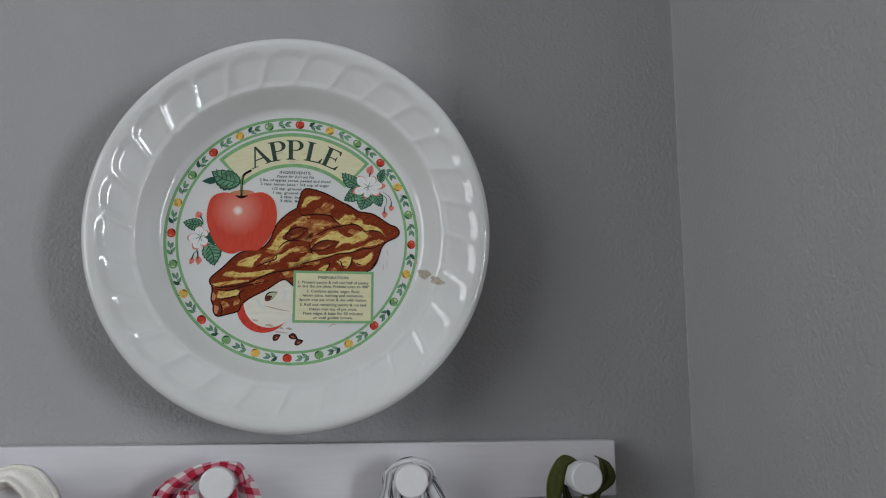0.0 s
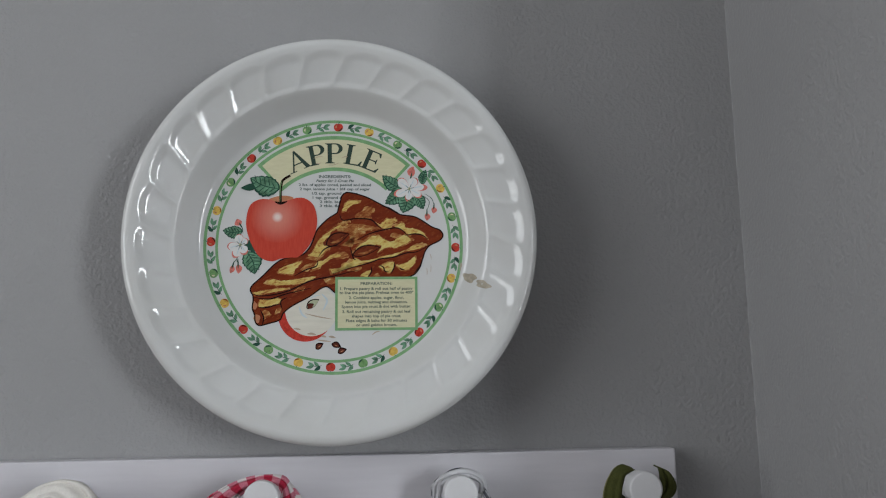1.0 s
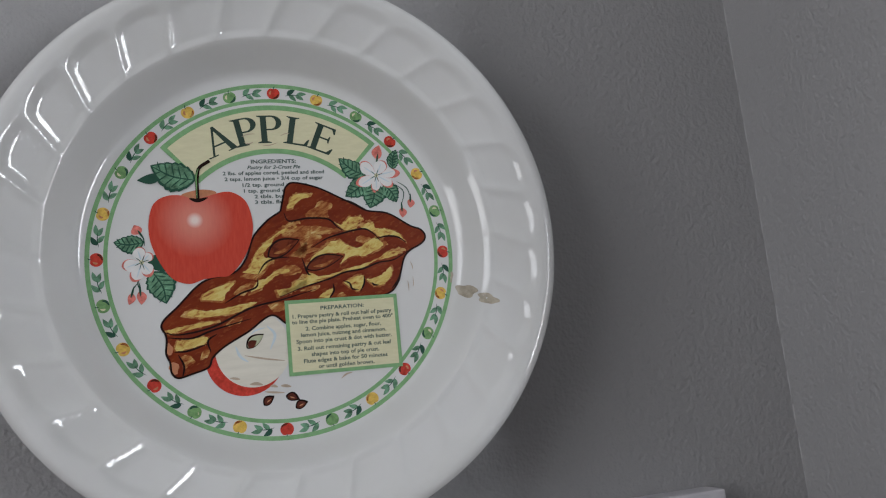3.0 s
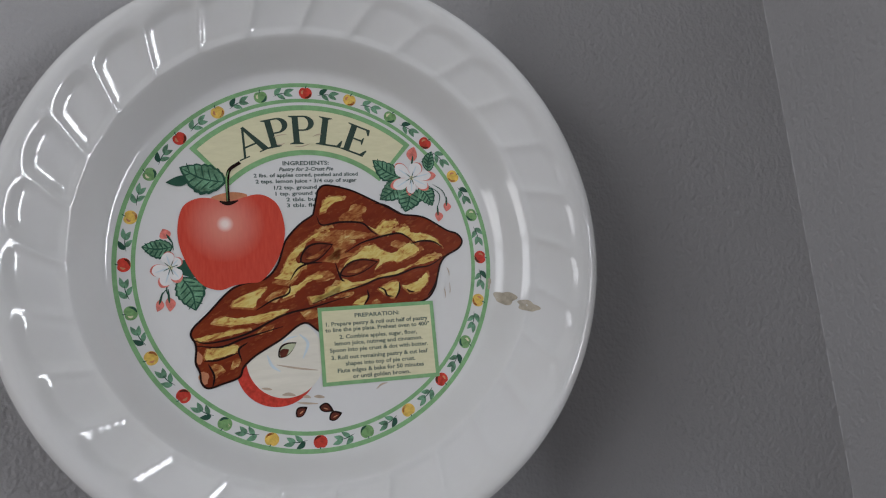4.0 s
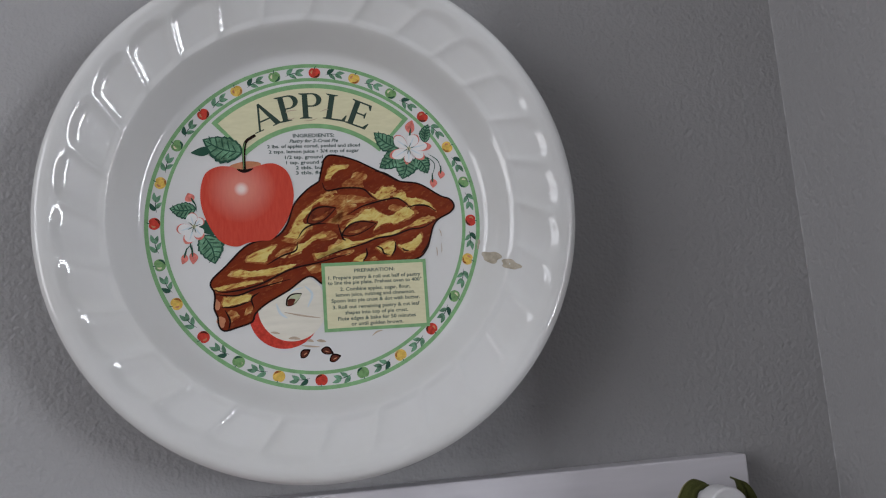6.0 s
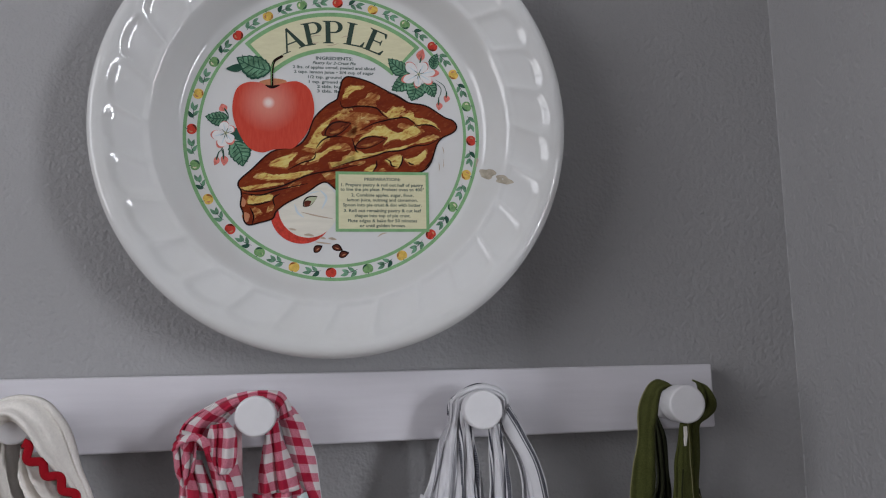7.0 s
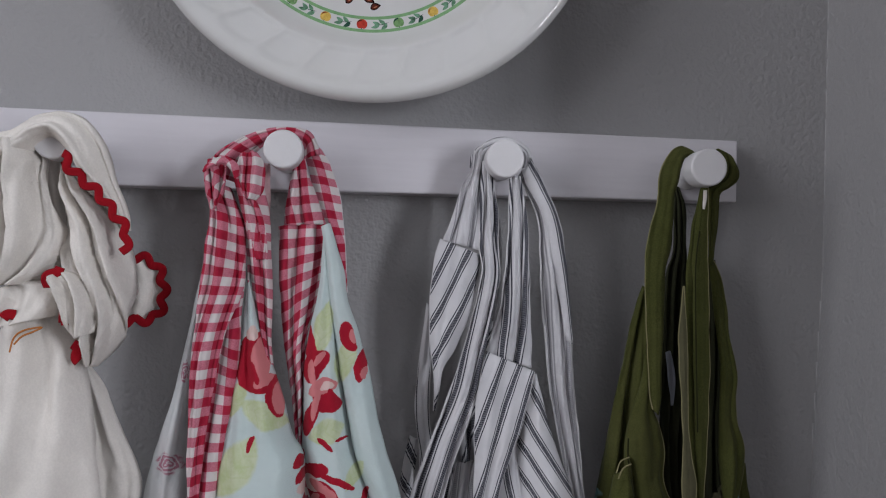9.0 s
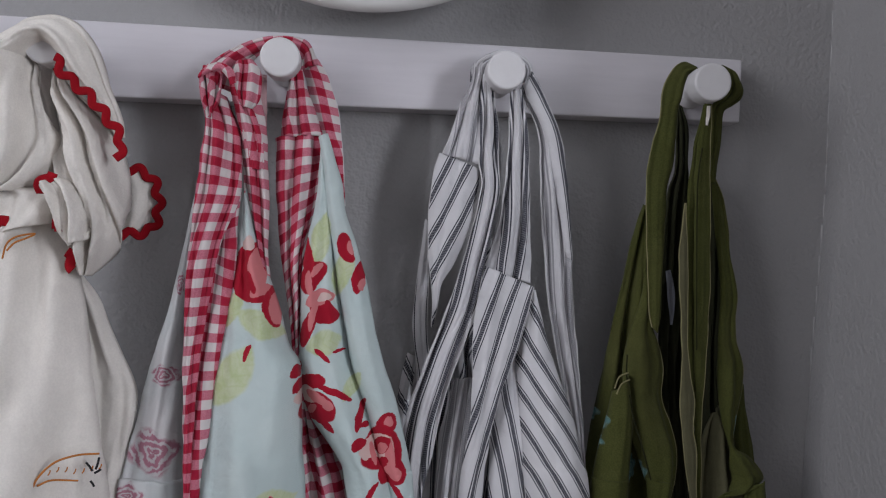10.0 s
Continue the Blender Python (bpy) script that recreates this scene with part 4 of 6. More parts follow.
cloth(floral_apron, "strap", CLOTH_GINGHAM, [(-0.0767, 1.4674, -0.0722, 1.4656, 0.056), (-0.0755, 1.4583, -0.0694, 1.458, 0.0562), (-0.0727, 1.4486, -0.0636, 1.4476, 0.0564), (-0.0699, 1.438, -0.0596, 1.4385, 0.0566), (-0.0671, 1.4268, -0.0568, 1.4273, 0.0568), (-0.0642, 1.4153, -0.0558, 1.4156, 0.057)], bulge=0.003, folds=1.6, amp=0.0016, turn=-12)
cloth(white_apron, "skirt_fold", CLOTH_WHITE, [(-0.165, 1.357, -0.161, 1.355, 0.030), (-0.160, 1.334, -0.148, 1.338, 0.032), (-0.156, 1.314, -0.137, 1.314, 0.033), (-0.153, 1.287, -0.125, 1.288, 0.036), (-0.149, 1.264, -0.127, 1.258, 0.041), (-0.146, 1.231, -0.130, 1.232, 0.045)], bulge=0.006, folds=1, amp=0.002, drop=0.2)
cloth(white_apron, "skirt", CLOTH_WHITE, [(-0.202, 1.383, -0.169, 1.387, 0.045), (-0.202, 1.360, -0.157, 1.361, 0.051), (-0.202, 1.335, -0.149, 1.336, 0.057), (-0.202, 1.307, -0.143, 1.308, 0.064), (-0.203, 1.270, -0.137, 1.271, 0.068), (-0.204, 1.239, -0.133, 1.240, 0.070)], bulge=0.014, folds=1, amp=0.004, drop=0.2, slant=0.3)
cloth(white_apron, "back_fold", CLOTH_WHITE, [(-0.1901, 1.4726, -0.1718, 1.469, 0.034), (-0.1872, 1.4587, -0.1699, 1.4565, 0.034), (-0.1831, 1.4432, -0.1684, 1.4408, 0.034), (-0.1772, 1.4293, -0.1674, 1.4282, 0.034)], bulge=0.003, folds=1, amp=0.002)
cloth(white_apron, "gathered_cloth", CLOTH_WHITE, [(-0.2082, 1.4777, -0.1851, 1.4749, 0.054), (-0.2077, 1.4658, -0.1796, 1.4668, 0.0542), (-0.2073, 1.4538, -0.1792, 1.4577, 0.0545), (-0.2068, 1.4433, -0.1752, 1.4459, 0.0548), (-0.2064, 1.4328, -0.1701, 1.4347, 0.055), (-0.206, 1.4238, -0.1663, 1.4258, 0.0553), (-0.2056, 1.4134, -0.1676, 1.4145, 0.0555), (-0.2052, 1.4044, -0.1736, 1.4049, 0.0558), (-0.2048, 1.3969, -0.1819, 1.3985, 0.056)], bulge=0.013, folds=2.5, amp=0.0042, slant=0.35, crease=1.1)
cloth(white_apron, "gathered_cloth", CLOTH_WHITE, [(-0.1715, 1.4641, -0.1649, 1.4614, 0.046), (-0.1719, 1.4525, -0.1553, 1.4513, 0.0471), (-0.1708, 1.4417, -0.1445, 1.4415, 0.0482), (-0.1689, 1.4294, -0.1378, 1.4309, 0.0493), (-0.1701, 1.4176, -0.1346, 1.4172, 0.0504), (-0.1676, 1.4064, -0.1324, 1.4034, 0.0516), (-0.1627, 1.3953, -0.1308, 1.3912, 0.0527), (-0.1595, 1.3808, -0.1318, 1.3795, 0.0538), (-0.1563, 1.3664, -0.1376, 1.3665, 0.0549), (-0.1521, 1.3557, -0.1462, 1.3546, 0.056)], bulge=0.014, folds=2.6, amp=0.0042, slant=-0.7, crease=1.0)
cloth(white_apron, "loop", CLOTH_WHITE, [(-0.2008, 1.4614, -0.2055, 1.4788, 0.06), (-0.1914, 1.4643, -0.1954, 1.4812, 0.0601), (-0.1858, 1.4687, -0.1887, 1.4857, 0.0602), (-0.1806, 1.4749, -0.1802, 1.4898, 0.0603), (-0.1741, 1.4777, -0.1682, 1.492, 0.0604), (-0.1661, 1.4704, -0.156, 1.4882, 0.0606), (-0.1591, 1.4595, -0.1458, 1.4757, 0.0607), (-0.1486, 1.4505, -0.1384, 1.4564, 0.0608), (-0.1393, 1.4396, -0.1318, 1.4403, 0.0609), (-0.1331, 1.4291, -0.1293, 1.4287, 0.061)], bulge=0.009, folds=1.5, amp=0.002, slant=0.3, crease=0.8)
cloth(white_apron, "knot", CLOTH_WHITE, [(-0.1694, 1.3985, -0.164, 1.4073, 0.066), (-0.1666, 1.3933, -0.1539, 1.4027, 0.067), (-0.162, 1.3858, -0.147, 1.3935, 0.068), (-0.1586, 1.3771, -0.1432, 1.3836, 0.069), (-0.154, 1.3703, -0.144, 1.3742, 0.07)], bulge=0.012, folds=1.8, amp=0.0035, turn=15, slant=0.6, crease=1.0)
cloth(white_apron, "wrap", CLOTH_WHITE, [(-0.2038, 1.3933, -0.1812, 1.4002, 0.058), (-0.203, 1.3873, -0.168, 1.3989, 0.0593), (-0.2022, 1.3805, -0.1655, 1.39, 0.0607), (-0.2014, 1.3731, -0.1676, 1.3819, 0.062)], bulge=0.006, folds=1, amp=0.002, turn=20, slant=0.5)
cloth(white_apron, "tie_end", CLOTH_WHITE, [(-0.1445, 1.4144, -0.1302, 1.4151, 0.022), (-0.1433, 1.4073, -0.1243, 1.4082, 0.022), (-0.1424, 1.3999, -0.1228, 1.4007, 0.022), (-0.1418, 1.3911, -0.1231, 1.3906, 0.022), (-0.1419, 1.3833, -0.1254, 1.3833, 0.022), (-0.142, 1.378, -0.129, 1.3785, 0.022)], bulge=0.003, folds=1, amp=0.001, crease=0.6)


# ---- trims on the aprons ----
def cord(name, pts, depth, material, parent, radius, wave=0.0, pitch=0.012, flat=1.0, label=""):
    """A braid or thread laid on cloth: (x, z) control points at a distance from the wall."""
    line = glide([(x, z) for x, z in pts], 40)
    seg = np.hypot(*np.diff(line, axis=0).T)
    dist = np.concatenate([[0], np.cumsum(seg)])
    steps = max(8, int(dist[-1] / 0.0006))
    mids = []
    for i in range(steps + 1):
        q = dist[-1] * i / steps
        x, z = np.interp(q, dist, line[:, 0]), np.interp(q, dist, line[:, 1])
        t = Vector((np.interp(q + 0.001, dist, line[:, 0]) - np.interp(q - 0.001, dist, line[:, 0]), 0, np.interp(q + 0.001, dist, line[:, 1]) - np.interp(q - 0.001, dist, line[:, 1]))).normalized()
        mids.append(Vector((x, -depth, z)) + Vector((-t.z, 0, t.x)) * (wave * math.sin(math.tau * q / pitch)))
    bm = bmesh.new()
    last = None
    for i, c in enumerate(mids):
        t = (mids[min(steps, i + 1)] - mids[max(0, i - 1)]).normalized()
        side = Vector((-t.z, 0, t.x))
        ring = [bm.verts.new(c + side * (radius * math.cos(a)) + Vector((0, -radius * flat * math.sin(a), 0))) for a in [math.tau * q / 8 for q in range(8)]]
        if last:
            for q in range(8):
                bm.faces.new((last[q], last[(q + 1) % 8], ring[(q + 1) % 8], ring[q]))
        else:
            bm.faces.new(ring)
        last = ring
    bm.faces.new(last)
    bmesh.ops.recalc_face_normals(bm, faces=bm.faces)
    return part(name, bm, material, parent, label)


red = "red rickrack braid"
cord("rickrack", [(-0.1637, 1.4686), (-0.1604, 1.4617), (-0.1528, 1.4548), (-0.1446, 1.4479), (-0.138, 1.44), (-0.1321, 1.4326), (-0.129, 1.4257), (-0.1304, 1.4167)], 0.0668, RICKRACK, white_apron, 0.0023, 0.0018, 0.0116, 0.25, red)
cord("rickrack", [(-0.1448, 1.4138), (-0.138, 1.4147), (-0.1291, 1.4138), (-0.1227, 1.4093), (-0.1192, 1.4007), (-0.1186, 1.3919), (-0.1205, 1.3834), (-0.1254, 1.379), (-0.1336, 1.3777), (-0.1399, 1.3771)], 0.026, RICKRACK, white_apron, 0.0024, 0.0018, 0.0116, 0.25, red)
cord("rickrack", [(-0.1622, 1.4081), (-0.1655, 1.4056), (-0.1682, 1.4014), (-0.1692, 1.3972)], 0.068, RICKRACK, white_apron, 0.0026, 0.0014, 0.011, 0.16, red)
cord("rickrack", [(-0.1608, 1.3817), (-0.1585, 1.38), (-0.1567, 1.3778)], 0.071, RICKRACK, white_apron, 0.0028, 0.0012, 0.011, 0.16, red)
cord("rickrack", [(-0.1569, 1.3671), (-0.155, 1.3629), (-0.1531, 1.3576)], 0.06, RICKRACK, white_apron, 0.0028, 0.0012, 0.011, 0.16, red)
cord("rickrack", [(-0.1917, 1.38), (-0.1883, 1.3813), (-0.1856, 1.3826)], 0.064, RICKRACK, white_apron, 0.0028, 0.0012, 0.011, 0.16, red)
cord("rickrack", [(-0.1709, 1.4664), (-0.1704, 1.4603), (-0.1684, 1.4527)], 0.047, RICKRACK, white_apron, 0.0014, 0.0008, 0.01, 0.16, red)
cord("seam", [(0.1521, 1.3193), (0.1522, 1.3083), (0.1544, 1.296)], 0.0525, SEAM, green_apron, 0.00045, label="stitched seam")
cord("seam", [(0.1519, 1.2974), (0.1552, 1.283), (0.1604, 1.2687), (0.1664, 1.2495)], 0.06, SEAM, green_apron, 0.00045, label="stitched seam")
cord("seam", [(0.1436, 1.3008), (0.1459, 1.3073), (0.1511, 1.31)], 0.059, HEM, green_apron, 0.00045, label="stitched seam")
cord("seam", [(0.1446, 1.2977), (0.1473, 1.3036), (0.1521, 1.3062)], 0.0595, HEM, green_apron, 0.00045, label="stitched seam")
cord("seam", [(0.1928, 1.4402), (0.1914, 1.4277), (0.191, 1.4112), (0.1925, 1.3686), (0.1945, 1.3226)], 0.0492, SEAM, green_apron, 0.00045, label="stitched seam")
cord("embroidery", [(-0.1863, 1.3626), (-0.1843, 1.3703), (-0.1793, 1.3743), (-0.1704, 1.3761), (-0.1748, 1.3736), (-0.1804, 1.371), (-0.1842, 1.3668)], 0.0675, THREAD_ORANGE, white_apron, 0.0005, label="orange stitched outline")
SKIRT = 0.0785
cord("embroidery", [(-0.164, 1.244), (-0.161, 1.252), (-0.153, 1.260), (-0.142, 1.264), (-0.131, 1.265)], SKIRT, THREAD_ORANGE, white_apron, 0.00055, label="orange stitched outline")
cord("embroidery", [(-0.161, 1.248), (-0.154, 1.251), (-0.141, 1.251)], SKIRT, THREAD_ORANGE, white_apron, 0.0005, label="orange stitched outline")
cord("embroidery", [(-0.177, 1.244), (-0.170, 1.245), (-0.163, 1.245)], SKIRT, THREAD_GREEN, white_apron, 0.0007, label="green stitched line")
for a, b in (((-0.1375, 1.2605), (-0.134, 1.256)), ((-0.131, 1.263), (-0.1325, 1.257)), ((-0.135, 1.251), (-0.133, 1.248)), ((-0.130, 1.257), (-0.133, 1.255))):
    cord("stitch", [a, ((a[0] + b[0]) / 2 + 0.0002, (a[1] + b[1]) / 2), b], SKIRT, THREAD_BLACK, white_apron, 0.0006, label="black stitch")
for i in range(7):
    x, z = -0.156 + i * 0.0042, 1.2535 + 0.0012 * math.sin(i * 1.3) + min(i, 4) * 0.0006
    cord("stitch", [(x, z), (x + 0.0008, z + 0.0012), (x + 0.0011, z + 0.0026)], SKIRT, THREAD_ORANGE, white_apron, 0.00035, label="orange stitch")


# ---- printed picture on the plate ----
def ink(name, base, spread=0.12, grain=260, stretch=(1, 1, 1)):
    k = Nodes(name, 0.14, 0.22)
    n = k.noise(grain, 4, 0.65, k.scaled(k.coord(), *stretch))
    k.colour(k.mix(k.step(n, 0.3, 0.7), [c * (1 - spread) for c in base], [min(1, c * (1 + spread)) for c in base]))
    return k.m


RING_GREEN, CREAM, LETTER = ink("ring_green_ink", (0.19, 0.36, 0.17)), ink("cream_ink", (0.60, 0.57, 0.38), 0.06, 120, (1, 1, 4)), ink("dark_green_ink", (0.035, 0.058, 0.046))
WHITE_INK, PINK_INK = ink("white_ink", (0.66, 0.65, 0.64), 0.05), ink("pink_ink", (0.58, 0.17, 0.14), 0.35, 420)
LEAF_INK, DARK_LEAF = ink("leaf_green_ink", (0.115, 0.235, 0.145), 0.6, 260), ink("leaf_shade_ink", (0.025, 0.075, 0.05))
RED_INK, YELLOW_INK, GREEN_INK = ink("small_red_ink", (0.46, 0.045, 0.03), 0.35, 420), ink("small_yellow_ink", (0.62, 0.41, 0.09), 0.25, 420), ink("small_green_ink", (0.16, 0.30, 0.12), 0.3, 420)
OUTLINE, SEED = ink("outline_ink", (0.014, 0.006, 0.005)), ink("seed_ink", (0.09, 0.022, 0.014), 0.3)
def patchy(name, rows, grain=150, edges=(0.44, 0.56, 0.66)):
    """Colours that break into one another in brushed patches."""
    k = Nodes(name, 0.14, 0.22)
    n = k.noise(grain, 5, 0.68, k.turned(k.coord(), 24, 1, 1, 2.6), 0.6)
    col = rows[0]
    for c, edge in zip(rows[1:], edges):
        col = k.mix(k.step(n, edge - 0.04, edge + 0.04), col, c)
    k.colour(col)
    return k.m


BUTTER = patchy("butter_ink", [(0.60, 0.49, 0.17), (0.54, 0.39, 0.11), (0.38, 0.18, 0.05), (0.20, 0.05, 0.014)], 150, (0.46, 0.57, 0.65))
TAN = patchy("tan_ink", [(0.19, 0.042, 0.012), (0.30, 0.11, 0.032), (0.44, 0.25, 0.085), (0.56, 0.44, 0.20)], 150, (0.44, 0.55, 0.66))
CUT_INK = patchy("crust_cut_ink", [(0.085, 0.014, 0.006), (0.15, 0.028, 0.010)], 160)
PEACH = ink("peach_ink", (0.45, 0.19, 0.10), 0.2)
BLUE_INK, STAIN, TEXT_INK = ink("pale_blue_ink", (0.50, 0.58, 0.63), 0.05), ink("baked_stain", (0.36, 0.32, 0.255), 0.3, 200), ink("small_text_ink", (0.07, 0.10, 0.09), 0.05)
SMEAR = ink("pale_brown_smear", (0.42, 0.34, 0.26), 0.2, 300, (1, 1, 5))


def crust_ink():
    k = Nodes("pie_crust_ink", 0.14, 0.22)
    v = k.turned(k.coord(), 24, 1, 1, 2.8)
    broad = k.step(k.noise(48, 3, 0.55, v, 0.4), 0.35, 0.65)
    col = k.mix(broad, (0.130, 0.017, 0.006), (0.185, 0.030, 0.009))
    col = k.mix(k.step(k.noise(240, 3, 0.6, v), 0.56, 0.68, 0, 0.6), col, (0.25, 0.070, 0.020))
    k.colour(col)
    return k.m


def apple_ink():
    """Red with a soft pale patch where the painter set the shine, and streaks down the skin."""
    k = Nodes("apple_red_ink", 0.14, 0.22)
    p = k.split(k.coord())
    c = on_art(*(-39.6, 19.4))
    dx, dz = k.math("SUBTRACT", p[0], c.x), k.math("SUBTRACT", p[2], c.z)
    r = k.math("SQRT", k.math("ADD", k.math("MULTIPLY", dx, dx), k.math("MULTIPLY", dz, dz)))
    streak = k.noise(330, 3, 0.6, k.scaled(k.coord(), 3, 1, 0.45))
    red = k.mix(k.step(streak, 0.3, 0.7), (0.455, 0.048, 0.030), (0.51, 0.066, 0.040))
    soft = k.mix(k.step(r, 0.0005, 0.0185, 0.62, 0), red, (0.70, 0.36, 0.29))
    k.colour(k.mix(k.step(r, 0.0012, 0.0040, 0.85, 0), soft, (0.74, 0.66, 0.62)))
    return k.m


def on_art(u, v, lift=0.0):
    return on_plate(u, v - 3.0, lift)


CRUST, APPLE = crust_ink(), apple_ink()
LAYER = 0.00007


def closed(pts, n=6):
    """A smooth closed outline through control points."""
    p = list(pts)
    return glide(p[-2:] + p + p[:2], n)[2 * n:-2 * n - 1 + 0][: len(p) * n]


def decal(name, outline, material, level, parent=None, label=""):
    """A flat print with that outline, in millimetres."""
    bm = bmesh.new()
    face = bm.faces.new([bm.verts.new(on_art(u, v, level * LAYER)) for u, v in outline])
    bm.normal_update()
    if face.normal.y > 0:
        face.normal_flip()
    bmesh.ops.triangulate(bm, faces=[face])
    return part(name, bm, material, parent or pie_plate, label, smooth=False)


def band(bm, r0, r1, a0, a1, level, n=96):
    """Part of a ring; angles clockwise from the top, in degrees."""
    last = None
    for i in range(n + 1):
        a = radians(a0 + (a1 - a0) * i / n)
        pair = [bm.verts.new(on_art(r * math.sin(a), r * math.cos(a), level * LAYER)) for r in (r0, r1)]
        if last:
            bm.faces.new((last[0], last[1], pair[1], pair[0]))
        last = pair
    return bm


def stroke(bm, pts, width, level, taper=True, n=10):
    """A brush line; width in millimetres."""
    line = glide(pts, n)
    last = None
    for i, (u, v) in enumerate(line):
        a, b = line[max(0, i - 1)], line[min(len(line) - 1, i + 1)]
        t = np.array(b) - np.array(a)
        t = t / (np.hypot(*t) + 1e-9)
        f = i / (len(line) - 1)
        w = width / 2 * (0.15 + 0.85 * math.sin(math.pi * min(0.97, max(0.03, f))) ** 0.7 if taper else 1)
        if taper and width > 2:
            w *= 1 + 0.55 * noise.noise(Vector((u * 0.35, v * 0.35, width)))
            u, v = u + 0.9 * noise.noise(Vector((u * 0.5, v * 0.5, 3))), v + 0.9 * noise.noise(Vector((u * 0.5, v * 0.5, 8)))
        pair = [bm.verts.new(on_art(u - s * t[1] * w, v + s * t[0] * w, level * LAYER)) for s in (-1, 1)]
        if last:
            bm.faces.new((last[0], last[1], pair[1], pair[0]))
        last = pair
    return bm


def strokes(name, rows, material, level, parent=None, taper=True, label=""):
    bm = bmesh.new()
    for i, (width, *pts) in enumerate(rows):
        stroke(bm, pts, width, level + i * 0.05, taper)
        if name.startswith("crust") or name == "smear":
            part(name, bm, material, parent or pie_plate, label, smooth=False)
            bm = bmesh.new()
    if bm.verts:
        part(name, bm, material, parent or pie_plate, label, smooth=False)


def blade(base, tip, width, teeth=0, bend=0.12, belly=0.8):
    """Outline of a leaf from base to tip."""
    b, t = np.array(base), np.array(tip)
    d = t - b
    nrm = np.array((-d[1], d[0])) / np.hypot(*d)
    out = []
    for side in (1, -1):
        for i in range(25):
            f = i / 24 if side == 1 else 1 - i / 24
            w = width / 2 * math.sin(math.pi * f ** belly) ** (0.9 if belly < 1 else 0.6)
            if teeth:
                w *= 1 + 0.16 * (((f * teeth) % 1) - 0.5)
            out.append(tuple(b + d * f + nrm * (side * w + bend * width * math.sin(math.pi * f))))
    return out[:-1]


def leaf(base, tip, width, level, parent=None):
    ob = decal("leaf", blade(base, tip, width, 7), DARK_LEAF, level, parent)
    inner = [tuple(np.array(base) * 0.5 + np.array(tip) * 0.5 + (np.array(q) - np.array(base) * 0.5 - np.array(tip) * 0.5) * 0.9) for q in blade(base, tip, width * 0.92, 7)]
    decal("leaf_green", inner, LEAF_INK, level + 0.2, ob)
    b, t = np.array(base), np.array(tip)
    d = t - b
    nrm = np.array((-d[1], d[0])) / np.hypot(*d)
    mid = lambda f: b + d * f + nrm * (0.12 * width * math.sin(math.pi * f))
    rows = [(0.8, tuple(b), tuple(mid(0.5)), tuple(t))]
    for f in (0.15, 0.3, 0.45, 0.6, 0.75):
        for s in (-1, 1):
            w = width * 0.40 * math.sin(math.pi * f ** 0.8)
            rows.append((0.7, tuple(mid(f)), tuple(mid(f + 0.09) + nrm * s * w * 0.6), tuple(mid(min(0.97, f + 0.14)) + nrm * s * w)))
    strokes("leaf_rib", rows, DARK_LEAF, level + 0.4, ob)
    return ob


# border ring with its small fruit
bm = bmesh.new()
for r0, r1 in ((87.6, 89.7), (79.7, 81.6)):
    band(bm, r0, r1, 0, 360, 1, 240)
part("border_ring", bm, RING_GREEN, pie_plate, "green printed border rings", smooth=False)


def small_apple(a, material):
    a = radians(a)
    out = []
    for i in range(28):
        t = math.tau * i / 28
        r = 3.15 * (1 - 0.22 * math.exp(-((t - math.pi / 2) / 0.35) ** 2) - 0.05 * math.exp(-((t - 1.5 * math.pi) / 0.3) ** 2))
        x, y = r * math.cos(t) * 1.03, r * math.sin(t)
        out.append((84.6 * math.sin(a) + x * math.cos(a) + y * math.sin(a), 84.6 * math.cos(a) - x * math.sin(a) + y * math.cos(a)))
    ob = decal("apple", out, material, 1.2)
    to = lambda x, y: (84.6 * math.sin(a) + x * math.cos(a) + y * math.sin(a), 84.6 * math.cos(a) - x * math.sin(a) + y * math.cos(a))
    strokes("stem", [(0.45, to(0, 1.9), to(0.2, 2.9), to(0.7, 3.9))], DARK_LEAF, 1.6, ob)
    strokes("shine", [(1.0, to(-1.5, -0.7), to(-1.7, 0.3), to(-1.0, 1.5))], PEACH if material is not GREEN_INK else CREAM, 1.6, ob)
    strokes("shade", [(1.1, to(-0.4, -2.7), to(1.7, -1.9), to(2.6, -0.2))], {RED_INK: SEED, YELLOW_INK: RED_INK, GREEN_INK: DARK_LEAF}[material] if material is not YELLOW_INK else TAN, 1.55, ob)


def sprig(a):
    at = lambda da, r: ((84.6 + r) * math.sin(radians(a + da)), (84.6 + r) * math.cos(radians(a + da)))
    ob = decal("leaf", blade(at(-2.8, -0.2), at(-0.2, 3.0), 2.5), DARK_LEAF if int(a) % 2 else LEAF_INK, 1.2)
    for d0, r0, d1, r1 in ((-2.0, -0.5, 0.6, -3.0), (0.4, 0.3, 3.8, 1.9), (0.2, -0.2, 3.2, -1.7)):
        decal("leaf", blade(at(d0, r0), at(d1, r1), 2.2), LEAF_INK, 1.3, ob)
    strokes("stem", [(0.45, at(-3.4, -0.9), at(-1.0, 0.0), at(1.2, 0.3))], DARK_LEAF, 1.5, ob)


for i in range(24):
    small_apple(1.5 + 15 * i, (RED_INK, YELLOW_INK, GREEN_INK)[i % 3])
    sprig(9.0 + 15 * i)

